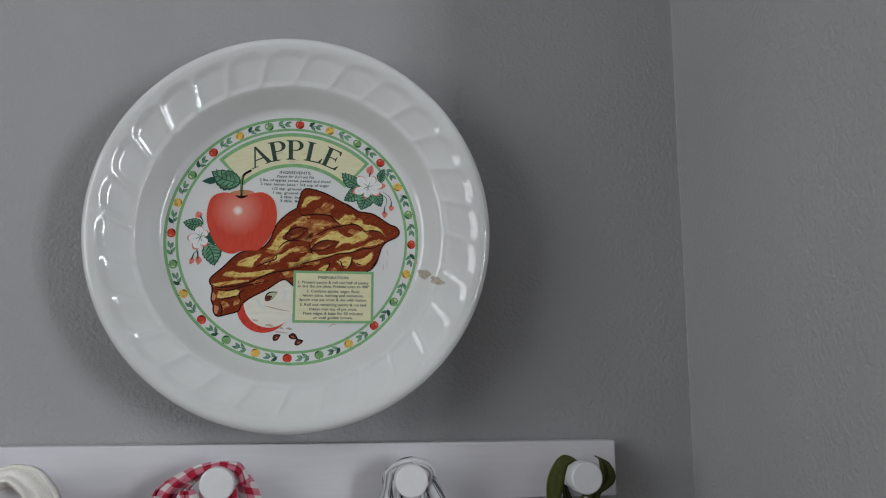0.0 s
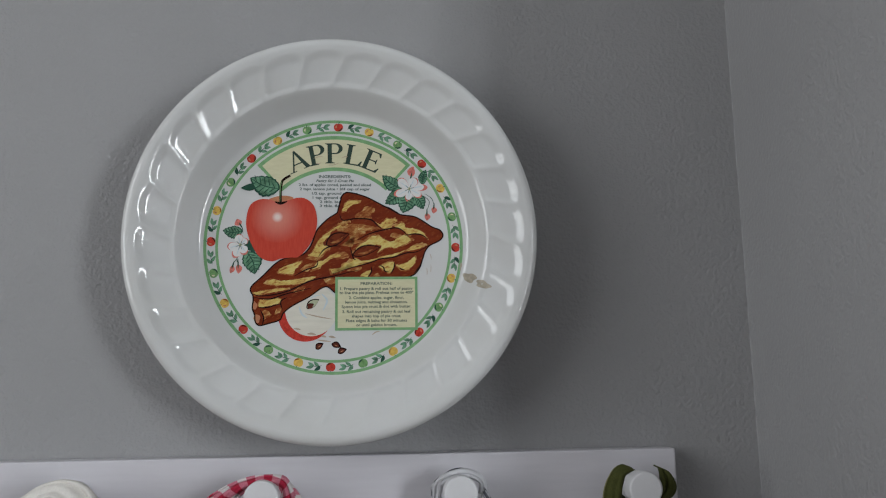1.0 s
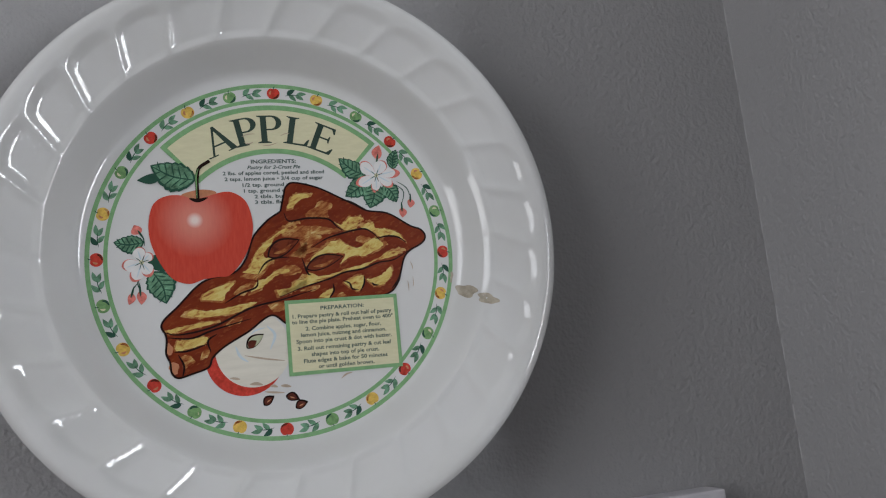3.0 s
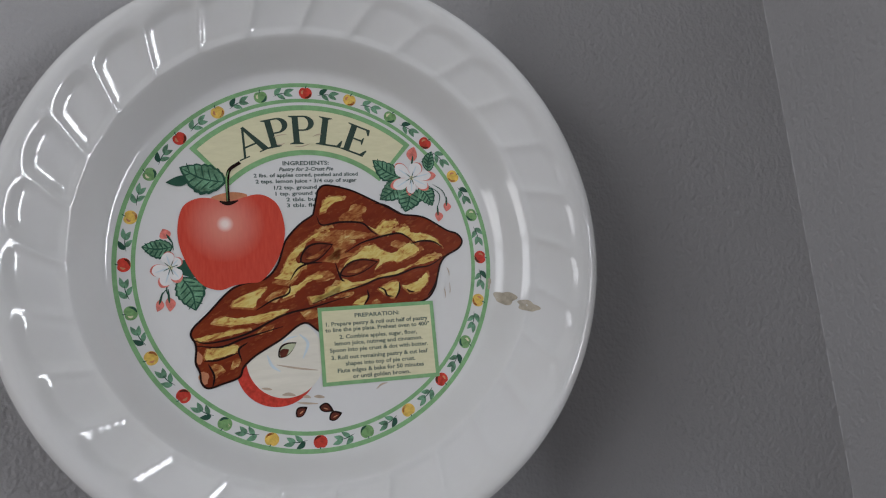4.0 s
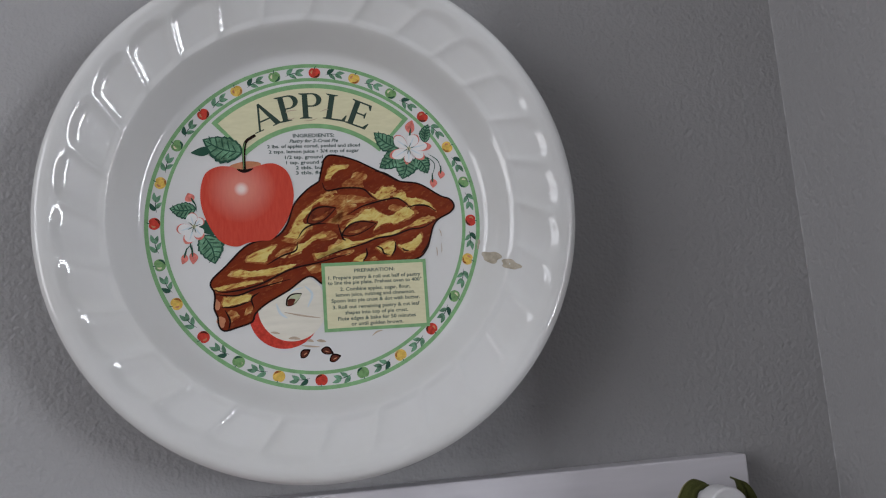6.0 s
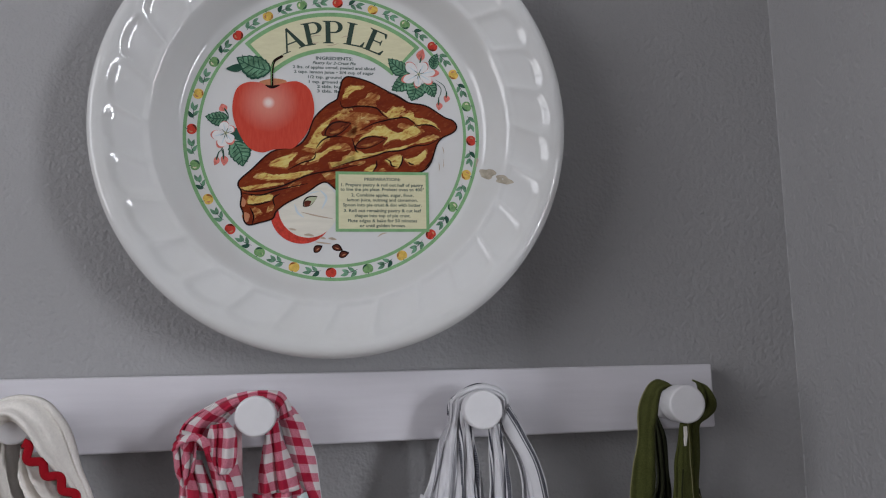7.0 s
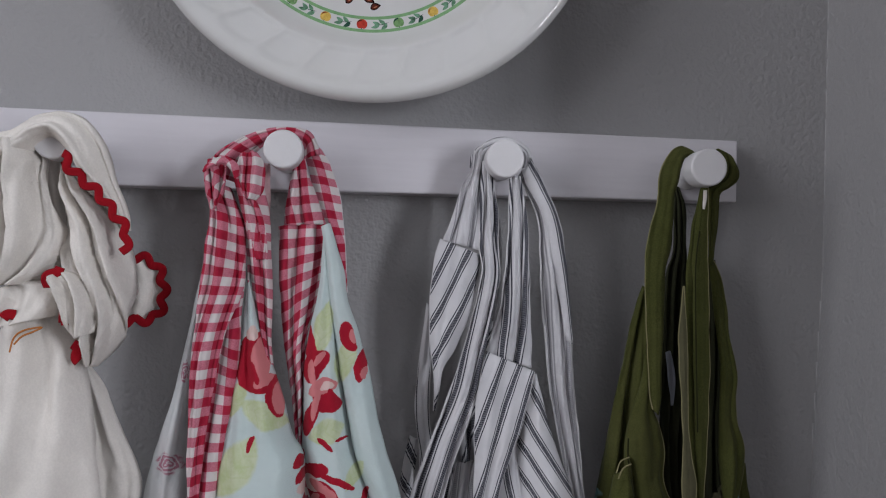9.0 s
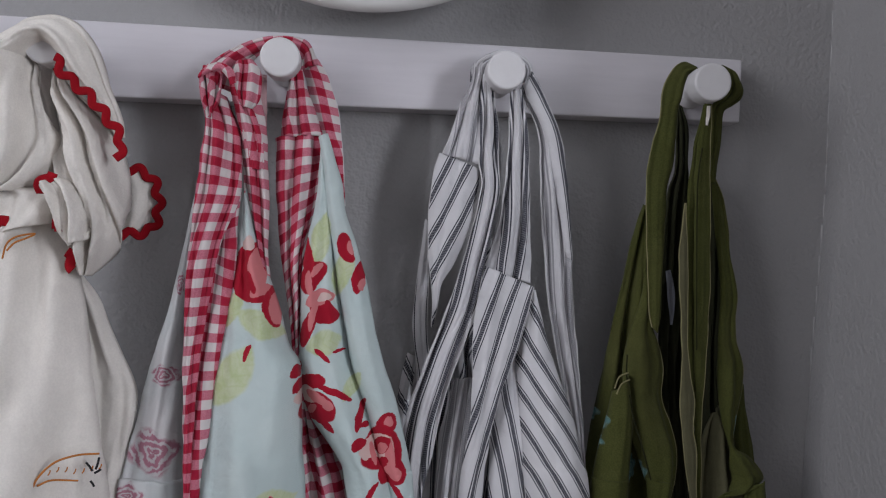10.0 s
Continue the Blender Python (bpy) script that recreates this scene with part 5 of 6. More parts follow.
# banner and its word
bm = bmesh.new()
band(bm, 54.0, 77.0, -43.0, 42.0, 1)
banner = part("banner", bm, CREAM, pie_plate, "cream banner with a green edge", smooth=False)
bm = bmesh.new()
band(bm, 75.6, 78.2, -43.5, 42.5, 2)
band(bm, 52.6, 55.2, -43.5, 42.5, 2)
band(bm, 52.7, 78.1, -43.9, -42.2, 2.1, 2)
band(bm, 52.7, 78.1, 41.2, 42.9, 2.1, 2)
part("banner_edge", bm, RING_GREEN, banner, smooth=False)


def bowl():
    out = [(0.24 + 0.16 + 0.30 * math.sin(math.pi * i / 16), 0.73 + 0.27 * math.cos(math.pi * i / 16)) for i in range(17)]
    back = [(0.24 + 0.16 + 0.14 * math.sin(math.pi * i / 16), 0.73 + 0.215 * math.cos(math.pi * i / 16)) for i in range(17)]
    return [(0.24, 1.0)] + out + [(0.24, 0.46), (0.24, 0.515)] + back[::-1] + [(0.24, 0.945)]


STEM = [(0.10, 0), (0.27, 0), (0.27, 1), (0.10, 1)]
FOOT = [(0, 0), (0.38, 0), (0.38, 0.03), (0.27, 0.07), (0.10, 0.07), (0, 0.03)]
CAP = [(0, 1), (0, 0.97), (0.10, 0.93), (0.27, 0.93), (0.30, 1)]
GLYPHS = {
    "A": [[(0.10, 0), (0.17, 0), (0.50, 0.93), (0.45, 1.0)], [(0.43, 1.0), (0.52, 1.02), (0.93, 0), (0.73, 0)], [(0.22, 0.31), (0.70, 0.31), (0.70, 0.37), (0.24, 0.37)], [(-0.03, 0), (0.29, 0), (0.29, 0.04), (-0.03, 0.04)], [(0.62, 0), (1.03, 0), (1.03, 0.04), (0.62, 0.04)]],
    "P": [STEM, FOOT, CAP, bowl()],
    "L": [STEM, FOOT, [(0, 1), (0, 0.97), (0.10, 0.93), (0.27, 0.93), (0.37, 0.97), (0.37, 1)], [(0.27, 0), (0.68, 0), (0.73, 0.26), (0.69, 0.26), (0.58, 0.07), (0.27, 0.06)]],
    "E": [STEM, FOOT, CAP, [(0.27, 0), (0.68, 0), (0.74, 0.25), (0.70, 0.25), (0.58, 0.07), (0.27, 0.06)], [(0.27, 1), (0.64, 1), (0.66, 0.78), (0.62, 0.78), (0.54, 0.935), (0.27, 0.94)], [(0.27, 0.49), (0.50, 0.49), (0.53, 0.40), (0.56, 0.40), (0.56, 0.66), (0.53, 0.66), (0.50, 0.55), (0.27, 0.55)]],
}
for ch, angle, middle in (("A", -24.0, 0.47), ("P", -12.0, 0.32), ("P", -1.2, 0.32), ("L", 10.6, 0.30), ("E", 22.6, 0.32)):
    bm = bmesh.new()
    a = radians(angle)
    for n, poly in enumerate(GLYPHS[ch]):
        vs = []
        for x, y in poly:
            u, r = (x - middle) * (17.8 if ch in 'PLE' else 16.2), 58.2 + y * 14.6
            vs.append(bm.verts.new(on_art(u * math.cos(a) + r * math.sin(a), -u * math.sin(a) + r * math.cos(a), (2.2 + 0.1 * n) * LAYER)))
        bm.faces.new(vs)
    bm.normal_update()
    bmesh.ops.triangulate(bm, faces=bm.faces[:])
    for f in bm.faces:
        if f.normal.y > 0:
            f.normal_flip()
    part("letter", bm, LETTER, banner, "dark green serif capital", smooth=False)


def words(text, u, v, wide, high, level, parent, lean=0.0):
    """A line of print centred at u, v."""
    cu = bpy.data.curves.new("line", "FONT")
    cu.body, cu.shear, cu.resolution_u, cu.offset = text, lean, 2, 0.026
    ob = bpy.data.objects.new("line", cu)
    scene.collection.objects.link(ob)
    bpy.context.view_layer.update()
    me = bpy.data.meshes.new_from_object(ob.evaluated_get(bpy.context.evaluated_depsgraph_get()))
    bpy.data.objects.remove(ob)
    bm = bmesh.new()
    bm.from_mesh(me)
    xs = [w.co.x for w in bm.verts]
    sx, lo = wide / (max(xs) - min(xs)), min(xs)
    for w in bm.verts:
        w.co = on_art(u - wide / 2 + (w.co.x - lo) * sx, v + (w.co.y / 0.73 - 0.5) * high, level * LAYER)
    bmesh.ops.recalc_face_normals(bm, faces=bm.faces)
    return part("text_line", bm, TEXT_INK, parent, smooth=False)


recipe = words("INGREDIENTS:", 0, 48.6, 22.5, 2.1, 1.2, pie_plate)
words("Pastry for 2-Crust Pie", 0, 45.6, 26.5, 1.9, 1.2, recipe, 0.3)
words("2 lbs. of apples cored, peeled and sliced", 0, 42.7, 50.5, 1.9, 1.2, recipe)
words("2 tsps. lemon juice \u2022 3/4 cup of sugar", 0, 39.7, 49, 1.9, 1.2, recipe)
words("1/2 tsp. ground nutmeg", 0, 36.5, 32, 1.9, 1.2, recipe)
words("1 tsp. ground cinnamon", 0.5, 33.5, 32, 1.9, 1.2, recipe)
words("2 tbls. butter", -0.5, 30.5, 20, 1.9, 1.2, recipe)
words("3 tbls. flour", -1.5, 27.6, 18, 1.9, 1.2, recipe)

# apple slice, then the pie over it
slice_print = decal("apple_slice", [(-19.5 + 18.6 * math.cos(t), -48.5 + 18.6 * math.sin(t)) for t in [math.tau * i / 60 for i in range(60)]], RED_INK, 1.3, label="red apple slice with white flesh")
decal("flesh", [(-15.6 + 17.8 * math.cos(t), -45.2 + 18.2 * math.sin(t)) for t in [math.tau * i / 60 for i in range(60)]], ink("flesh_ink", (0.64, 0.61, 0.53), 0.06, 90, (0.6, 1, 4)), 2.0, slice_print)
strokes("core_line", [(1.3, (-23.9, -43.2), (-22.0, -48.1), (-18.4, -51.1)), (1.3, (-8.6, -34.4), (-5.0, -39.1), (-7.6, -45.9)), (0.8, (-16.7, -38.1), (-14.0, -36.2), (-9.5, -35.2))], BLUE_INK, 2.4, slice_print)
decal("seed", blade((-18.8, -44.5), (-10.2, -38.2), 5.5), OUTLINE, 5.0, slice_print)
decal("seed_cavity", blade((-18.2, -44.1), (-10.5, -38.8), 4.3), ink("cavity_ink", (0.42, 0.45, 0.30)), 5.3, slice_print)
decal("seed", blade((-17.9, -44.3), (-13.8, -41.2), 3.6), SEED, 5.6, slice_print)
for a, b in (((-12.4, -72.3), (-7.1, -68.2)), ((-1.8, -68.7), (4.9, -71.2)), ((2.5, -75.0), (8.8, -72.4))):
    s = decal("seed", blade(a, b, 4.4), OUTLINE, 1.3)
    c = (np.array(b) - np.array(a))
    decal("seed_shine", blade(tuple(np.array(a) + c * 0.12), tuple(np.array(a) + c * 0.80), 3.1), SEED, 1.8, s)
    strokes("glint", [(0.6, tuple(np.array(a) + c * 0.3), tuple(np.array(a) + c * 0.62))], PEACH, 2.2, s)
strokes("smear", [(1.6, (-18.2, -61.8), (-15.2, -61.7), (-12.2, -62.5)), (1.4, (-8.9, -63.6), (-7.1, -63.5), (-5.3, -64.2)), (1.5, (-3.7, -63.8), (-1.5, -64.0), (1.1, -64.6)), (1.2, (-27.3, -58.0), (-24.8, -58.4), (-22.7, -58.9)), (0.9, (-19.9, -47.9), (-10.5, -50.2), (-1.1, -51.9)), (1.0, (-11.6, -65.9), (-7.3, -66.6), (-2.2, -67.2)), (0.8, (25.8, -63.0), (28.4, -61.1), (31.4, -60.5))], SMEAR, 4.2, label="pale brown baked-on smears")

PIE = [(4.1, 31.8), (5.4, 35.2), (9.5, 37.1), (21.0, 34.2), (31.9, 28.7), (40.1, 24.4), (46.1, 21.2), (56.8, 19.4), (67.9, 12.5), (73.4, 10.3), (75.7, 6.6), (73.5, 2.9), (66.5, -0.8), (63.1, -4.9), (61.0, -11.1), (58.7, -17.2), (52.9, -22.5), (35.5, -26.4), (18.4, -31.5), (3.3, -34.9),
       (-5.9, -29.4), (-17.4, -36.5), (-28.8, -42.7), (-34.6, -47.6), (-36.8, -52.0), (-44.2, -54.4), (-50.6, -55.8), (-53.4, -53.0), (-53.9, -48.4), (-55.5, -44.0), (-55.0, -38.2), (-55.5, -34.8), (-57.1, -31.6), (-55.7, -28.1), (-49.0, -21.9), (-40.1, -13.0), (-33.3, -9.5), (-22.6, -7.4), (-16.4, -0.7), (-12.3, 10.0), (-5.0, 18.0), (2.7, 23.7)]
shape = [tuple(p) for p in closed(PIE)]
pie = decal("pie_slice", shape, CRUST, 3.0, label="brown pie slice with yellow lattice highlights")
bm = bmesh.new()
stroke(bm, shape + shape[:1], 0.95, 4.6, False, 1)
part("pie_outline", bm, OUTLINE, pie, smooth=False)
def daub(name, outline, material, level):
    """A brushed patch of colour on the pie, with a ragged edge."""
    line = [(u + 0.55 * noise.noise(Vector((u * 0.8, v * 0.8, 1))), v + 0.55 * noise.noise(Vector((u * 0.8, v * 0.8, 9)))) for u, v in closed(outline, 7)]
    decal(name, line, material, level, pie)
    if material is BUTTER:
        mu, mv = sum(p[0] for p in line) / len(line), sum(p[1] for p in line) / len(line)
        halo = [(mu + (u - mu) * 1.12 + 0.9 * noise.noise(Vector((u * 0.9, v * 0.9, 4))), mv + (v - mv) * 1.22 + 0.9 * noise.noise(Vector((u * 0.9, v * 0.9, 6)))) for u, v in line]
        decal("crust_tan", halo, TAN, level - 0.1, pie)


def crust_line(pts):
    strokes("crust_shade", [(1.0, *pts)], OUTLINE, 4.4, pie)


daub("crust_light", [(5.2, 23.4), (6.4, 27.1), (9.4, 30.8), (16.8, 31.1), (17.2, 29.7), (13.9, 28.8), (10.5, 27), (7.5, 23.8)], BUTTER, 3.5)
daub("crust_light", [(28.3, 16.1), (31.5, 14.5), (34.5, 16.3), (36.5, 18.1), (40.8, 18), (43.2, 17.4), (42.6, 16), (40.5, 14.7), (39.9, 12.8), (37.9, 11.4), (32.2, 12.1)], BUTTER, 3.5)
daub("crust_light", [(41.8, 12.7), (44.9, 14.5), (48.7, 14.8), (49.5, 11.9), (55.2, 11.2), (60.9, 9.1), (64.4, 4.6), (61.6, 5.7), (58.8, 7.7), (51.9, 7.1), (47.4, 10.6)], BUTTER, 3.5)
daub("crust_light", [(15.3, -2.1), (23.6, 3.6), (26.1, 5.8), (30.8, 6.1), (34.4, 3.6), (39.9, 1.9), (44, 4.5), (49, 6.7), (53, 3.2), (49.4, 0.5), (42.4, -2.5), (37.7, -1.8), (33.3, -3.4), (29.9, -5.6), (32.6, -1), (27.5, -0.1), (21.9, -0.5), (13.2, -6.1)], BUTTER, 3.5)
daub("crust_light", [(13.8, -9.3), (19.2, -11.5), (27.6, -10.1), (32.4, -8.5), (41.1, -6.6), (50, -3.8), (54.1, -1.1), (60, -0.5), (61.4, -1.5), (56.8, -3.6), (47.9, -5.1), (41.9, -8.1), (33.3, -9.9), (21.9, -12.5), (12.7, -12.9), (11, -11.5)], BUTTER, 3.5)
daub("crust_light", [(0.6, -17.7), (4.3, -16.1), (6.3, -13.5), (10.9, -12.8), (18.1, -13.2), (20.8, -13.9), (15.2, -15.4), (8.8, -16.8), (2.3, -19.1), (-1.4, -20.2)], BUTTER, 3.5)
daub("crust_light", [(30.9, -15.8), (35.3, -13.3), (40.6, -12.2), (41.3, -15.5), (39.6, -19.1), (36.7, -19.9), (33.6, -17.8)], BUTTER, 3.5)
daub("crust_light", [(42.8, -14.7), (47.2, -14), (51.7, -11.9), (55.3, -8.8), (56.3, -11.2), (54.3, -14.9), (50.6, -17.9), (45.9, -17.6)], BUTTER, 3.5)
daub("crust_light", [(17.9, -21.9), (21.3, -19.4), (25.1, -18.2), (24, -20.9), (22, -23.1)], BUTTER, 3.5)
daub("crust_light", [(-38.2, -19.6), (-34.1, -15.1), (-23.2, -12.2), (-27, -17.7), (-29.3, -21.1)], BUTTER, 3.5)
daub("crust_light", [(-18.2, -7.6), (-15.4, -5.5), (-13.5, -2), (-11.5, 2), (-8.1, 5.9), (-2.9, 9.8), (2.7, 13.3), (8.3, 14.9), (9.1, 14), (2.6, 11.4), (-2.1, 8.9), (-3.6, 6.2), (-7, 2.7), (-8, 0), (-2.8, -1.6), (-5.6, -3.7), (-8.9, -7.2), (-11.3, -8.9)], BUTTER, 3.5)
daub("crust_light", [(-15.3, -17.6), (-11.5, -12.4), (-7, -10.9), (-2.3, -7.5), (3.1, -6.9), (3.9, -8.3), (-0.6, -9.4), (-5.3, -11.9), (-9.9, -15.7)], BUTTER, 3.5)
daub("crust_light", [(-3, -17.4), (4.3, -16.5), (11.7, -13.3), (11.6, -15.6), (4.1, -18.8), (-2.2, -20.2)], BUTTER, 3.5)
daub("crust_light", [(-46.1, -27.1), (-42.7, -24.2), (-35.6, -25.2), (-26.3, -24.2), (-15.5, -22.5), (-12.8, -22.6), (-19.8, -26), (-27.9, -27.9), (-39.7, -28)], BUTTER, 3.5)
daub("crust_light", [(-55.3, -33.5), (-51.4, -32.5), (-42.4, -31.1), (-34.6, -30.4), (-32, -31.2), (-39.9, -32.7), (-49, -34.4), (-53.4, -34.6)], BUTTER, 3.5)
daub("crust_light", [(-50.4, -38.5), (-45.3, -38.2), (-38.2, -37.5), (-36.3, -38.5), (-38.4, -40.8), (-44.2, -42.3), (-50.6, -43.1), (-51.2, -41.1)], BUTTER, 3.5)
daub("crust_tan", [(14.1, 18.9), (15.7, 22.1), (18.6, 23.5), (20.7, 26.7), (23.5, 27.1), (27.7, 25.6), (28, 24.1), (25.4, 21.4), (25.7, 18.5), (19.6, 18.7)], TAN, 3.3)
daub("crust_tan", [(1.6, 9.6), (3.6, 12.8), (10.1, 14.4), (18.4, 14.4), (25.7, 12.9), (30.4, 12.2), (31.2, 10.8), (25.5, 10), (21.7, 9.7), (16.2, 9.5), (10.6, 8.8), (4.2, 9.1)], TAN, 3.3)
daub("crust_tan", [(9.6, 8.4), (16.2, 9.5), (21.7, 8.8), (19.6, 6.6), (15.7, 3.5), (20.3, 2.8), (15.5, 0.7), (10.9, 0), (8.1, -0.8), (7.3, 1.1), (10.8, 4.6)], TAN, 3.3)
daub("crust_tan", [(38.8, 5.7), (41, 8.2), (46.1, 6.8), (46.5, 5.4), (42, 3.7)], TAN, 3.3)
daub("crust_tan", [(0.5, -5.9), (6.9, -5.3), (10.3, -8.2), (6.5, -9.8), (0.2, -10.4)], TAN, 3.3)
daub("crust_tan", [(8.6, -18.6), (13.3, -16.6), (18.4, -16), (17.8, -17.8), (13.1, -19.3)], TAN, 3.3)
daub("crust_tan", [(26.7, -22), (29.6, -20.4), (31.7, -22.8)], TAN, 3.3)
daub("crust_tan", [(-23.1, -18), (-21.3, -15.4), (-16.8, -13), (-13.2, -11.9), (-15.2, -15.8), (-18.9, -19.1)], TAN, 3.3)
daub("crust_tan", [(4.5, -0.6), (9.3, 2.8), (13.2, 6.4), (12.6, -1), (8.1, -1.2)], TAN, 3.3)
daub("crust_tan", [(-28.1, -32.9), (-24, -29.8), (-20, -29.4), (-21.5, -32), (-26.9, -33.6)], TAN, 3.3)
daub("crust_tan", [(-7.5, -24.4), (0.8, -23.5), (0.8, -27.1), (-6.4, -27.6)], TAN, 3.3)
daub("crust_tan", [(-48.9, -46.2), (-45.7, -45.5), (-42.6, -48.6), (-45.9, -50.7), (-48.5, -51.8)], TAN, 3.3)
daub("crust_tan", [(-39.2, -44.7), (-35.9, -43.9), (-37, -46.9), (-40.7, -48.3)], TAN, 3.3)
crust_line([(3.3, 21.6), (5.7, 17.3), (15, 18.4), (25.1, 17.6), (29.5, 13.6), (33.1, 11.1)])
crust_line([(49, 6.2), (54.9, 7.4), (60.7, 6.7), (65.3, 3.6)])
crust_line([(-1.4, -20.7), (9.7, -16.8), (23.7, -13.1), (31.4, -10.3), (40.9, -9), (49.8, -6.1), (57.6, -5.1), (65.9, -0.7)])
crust_line([(30.6, -14.4), (33.7, -16), (34.9, -18.8), (38.1, -19.5)])
crust_line([(41.5, -12.7), (41.2, -16.4), (39, -20.5)])
crust_line([(45, -16.2), (46.4, -17.5), (48.7, -17.8)])
crust_line([(22.9, -23.1), (25.5, -19.2), (25.3, -15.5)])
crust_line([(55.3, -20.1), (59.1, -15.6), (61, -11)])
crust_line([(15.7, 3), (23.4, 7.3), (30.1, 9.4), (36.9, 11), (43.6, 11.7), (48.2, 9.1), (51.3, 5.2)])
crust_line([(32.5, 27.3), (37.2, 26.4), (42.7, 23.2), (47.3, 20.6)])
crust_line([(10.7, -1.8), (12.9, -9.3), (14.7, -10.8)])
crust_line([(-27.7, -22.1), (-19.7, -17.7), (-12.5, -15.1), (-11.4, -10.6)])
crust_line([(-11.3, -8.9), (-7.4, -3.6), (-1.9, -1.2), (4.4, -1.1)])
crust_line([(-56.8, -33.8), (-49, -35.6), (-33.4, -32.9), (-15.7, -25.2), (-0.5, -22.1), (16.6, -17.9)])
crust_line([(-54.8, -36.6), (-44, -37.7), (-33.5, -34.5), (-16, -30.4)])
crust_line([(-35.3, -45), (-36.4, -39.6), (-32.3, -36.6)])
crust_line([(-51.9, -43.6), (-45.6, -43.5), (-36.4, -40.9)])
crust_line([(-48.7, -55.7), (-47.8, -50.5), (-50.1, -45.1)])
strokes("crust_peach", [(3.0, (-54.4, -39.4), (-53.8, -42.0), (-53.8, -44.6)), (3.6, (-52.6, -48.0), (-52.4, -50.6), (-51.5, -53.6))], PEACH, 3.9, pie)
for a, b, w in (((-6.1, -0.5), (10.3, 7.6), 8.6), ((12.3, -7.6), (31.8, -1.9), 7.4)):
    cut = decal("crust_cut", blade(a, b, w), OUTLINE, 4.8, pie)
    c = np.array(b) - np.array(a)
    decal("crust_cut", blade(tuple(np.array(a) + c * 0.05), tuple(np.array(a) + c * 0.95), w * 0.80), CUT_INK, 5.2, pie)
    strokes("crust_tan", [(1.6, tuple(np.array(a) + c * 0.2), tuple(np.array(a) + c * 0.45 + np.array((0.6, -0.9))), tuple(np.array(a) + c * 0.72))], TAN, 5.4, pie)

# the big apple with stem and leaf
APPLE_LINE = [(-38.2, 29.9), (-45.4, 32.0), (-52.2, 31.9), (-58.2, 28.2), (-60.8, 19.4), (-60.3, 9.5), (-56.2, -1.3), (-50.7, -9.0), (-43.3, -11.7), (-36.9, -9.9), (-30.4, -9.1), (-24.4, -8.4), (-17.8, -1.1), (-13.5, 8.3), (-12.2, 17.4), (-14.7, 27.7), (-21.0, 32.8), (-28.1, 32.8)]
decal("apple_back", [tuple(p) for p in closed([(-45.4, 32.0), (-41.0, 33.9), (-34.9, 34.7), (-28.9, 33.3), (-31.7, 30.1), (-41.2, 29.5)])], PEACH, 5.3)
apple = decal("apple", [tuple(p) for p in closed(APPLE_LINE)], APPLE, 5.4, label="large printed red apple with pale shine")
strokes("stem_hollow", [(1.9, (-41.6, 30.3), (-37.7, 29.2), (-33.0, 30.5))], OUTLINE, 5.9, apple)
strokes("stem", [(1.7, (-37.6, 29.4), (-37.7, 36.3), (-37.5, 40.7), (-36.2, 45.7), (-31.2, 49.2))], OUTLINE, 6.3, apple, False)
strokes("stem_light", [(0.7, (-38.0, 30.3), (-38.0, 37.4), (-37.9, 41.3), (-36.8, 45.2))], GREEN_INK, 6.6, apple)
leaf((-38.2, 39.4), (-59.0, 47.3), 15.0, 5.5)
decal("leaf", blade((-53.9, 42.2), (-65.3, 40.0), 5.0), DARK_LEAF, 5.45)


def blossom(at, petals, level):
    """White petals tipped with pink: (tip u, tip v, width, pinkness)."""
    core = decal("blossom", [(at[0] + 1.1 * math.cos(t), at[1] + 1.1 * math.sin(t)) for t in [math.tau * i / 16 for i in range(16)]], CREAM, level + 1.4)
    at = np.array(at)
    for i, (u, v, wide, pink) in enumerate(petals):
        tip = np.array((u, v))
        side = np.array((-(tip - at)[1], (tip - at)[0])) * 0.05
        decal("petal", blade(tuple(at), tuple(tip), wide, 0, 0.04, 1.5), PINK_INK, level + 0.1 * i, core)
        decal("petal_light", blade(tuple(at), tuple(at + (tip - at) * (0.97 - 0.16 * pink) + side), wide * 1.05, 0, 0.06, 1.5), WHITE_INK, level + 0.06 + 0.1 * i, core)
        strokes("petal_shade", [(0.7, tuple(at), tuple(at + (tip - at) * 0.4 + side), tuple(at + (tip - at) * 0.75 + side * 2))], BLUE_INK, level + 0.08 + 0.1 * i, core)
    strokes("stamen", [(0.4, tuple(at), (at[0] + 3.6 * math.cos(t), at[1] + 3.6 * math.sin(t))) for t in (0.3, 1.2, 2.4, 3.6, 4.4, 5.0)], DARK_LEAF, level + 1.6, core)


def bud(at, tip, size, level):
    ob = decal("bud", blade(at, tip, size), PINK_INK, level)
    strokes("calyx", [(1.0, tuple(2 * np.array(at) - np.array(tip) * 0.6 - np.array(at) * 0.4), at, tuple(np.array(at) * 0.6 + np.array(tip) * 0.4))], DARK_LEAF, level + 0.4, ob)


leaf((46.9, 39.8), (33.2, 49.6), 10, 2.3)
leaf((46.8, 38.7), (35.2, 29.0), 10, 2.4)
leaf((50.1, 36.8), (47.6, 22.4), 13, 2.5)
leaf((55.8, 34.9), (62.2, 25.2), 9, 2.4)
leaf((61.4, 43.1), (64.3, 53.9), 6.5, 2.4)
blossom((52.4, 39.9), [(50.6, 30.7, 4.42, 0.6), (41.3, 35.3, 5.44, 0.5), (60.8, 33.8, 5.44, 0.5), (65.4, 41.1, 5.1, 1), (44.8, 47.4, 6.12, 0.15), (57.6, 47.7, 6.12, 0.3)], 3.0)
bud((53.6, 48.6), (55.3, 56.4), 5.5, 2.6)
bud((64.6, 22.2), (64.5, 16.9), 4.2, 2.6)
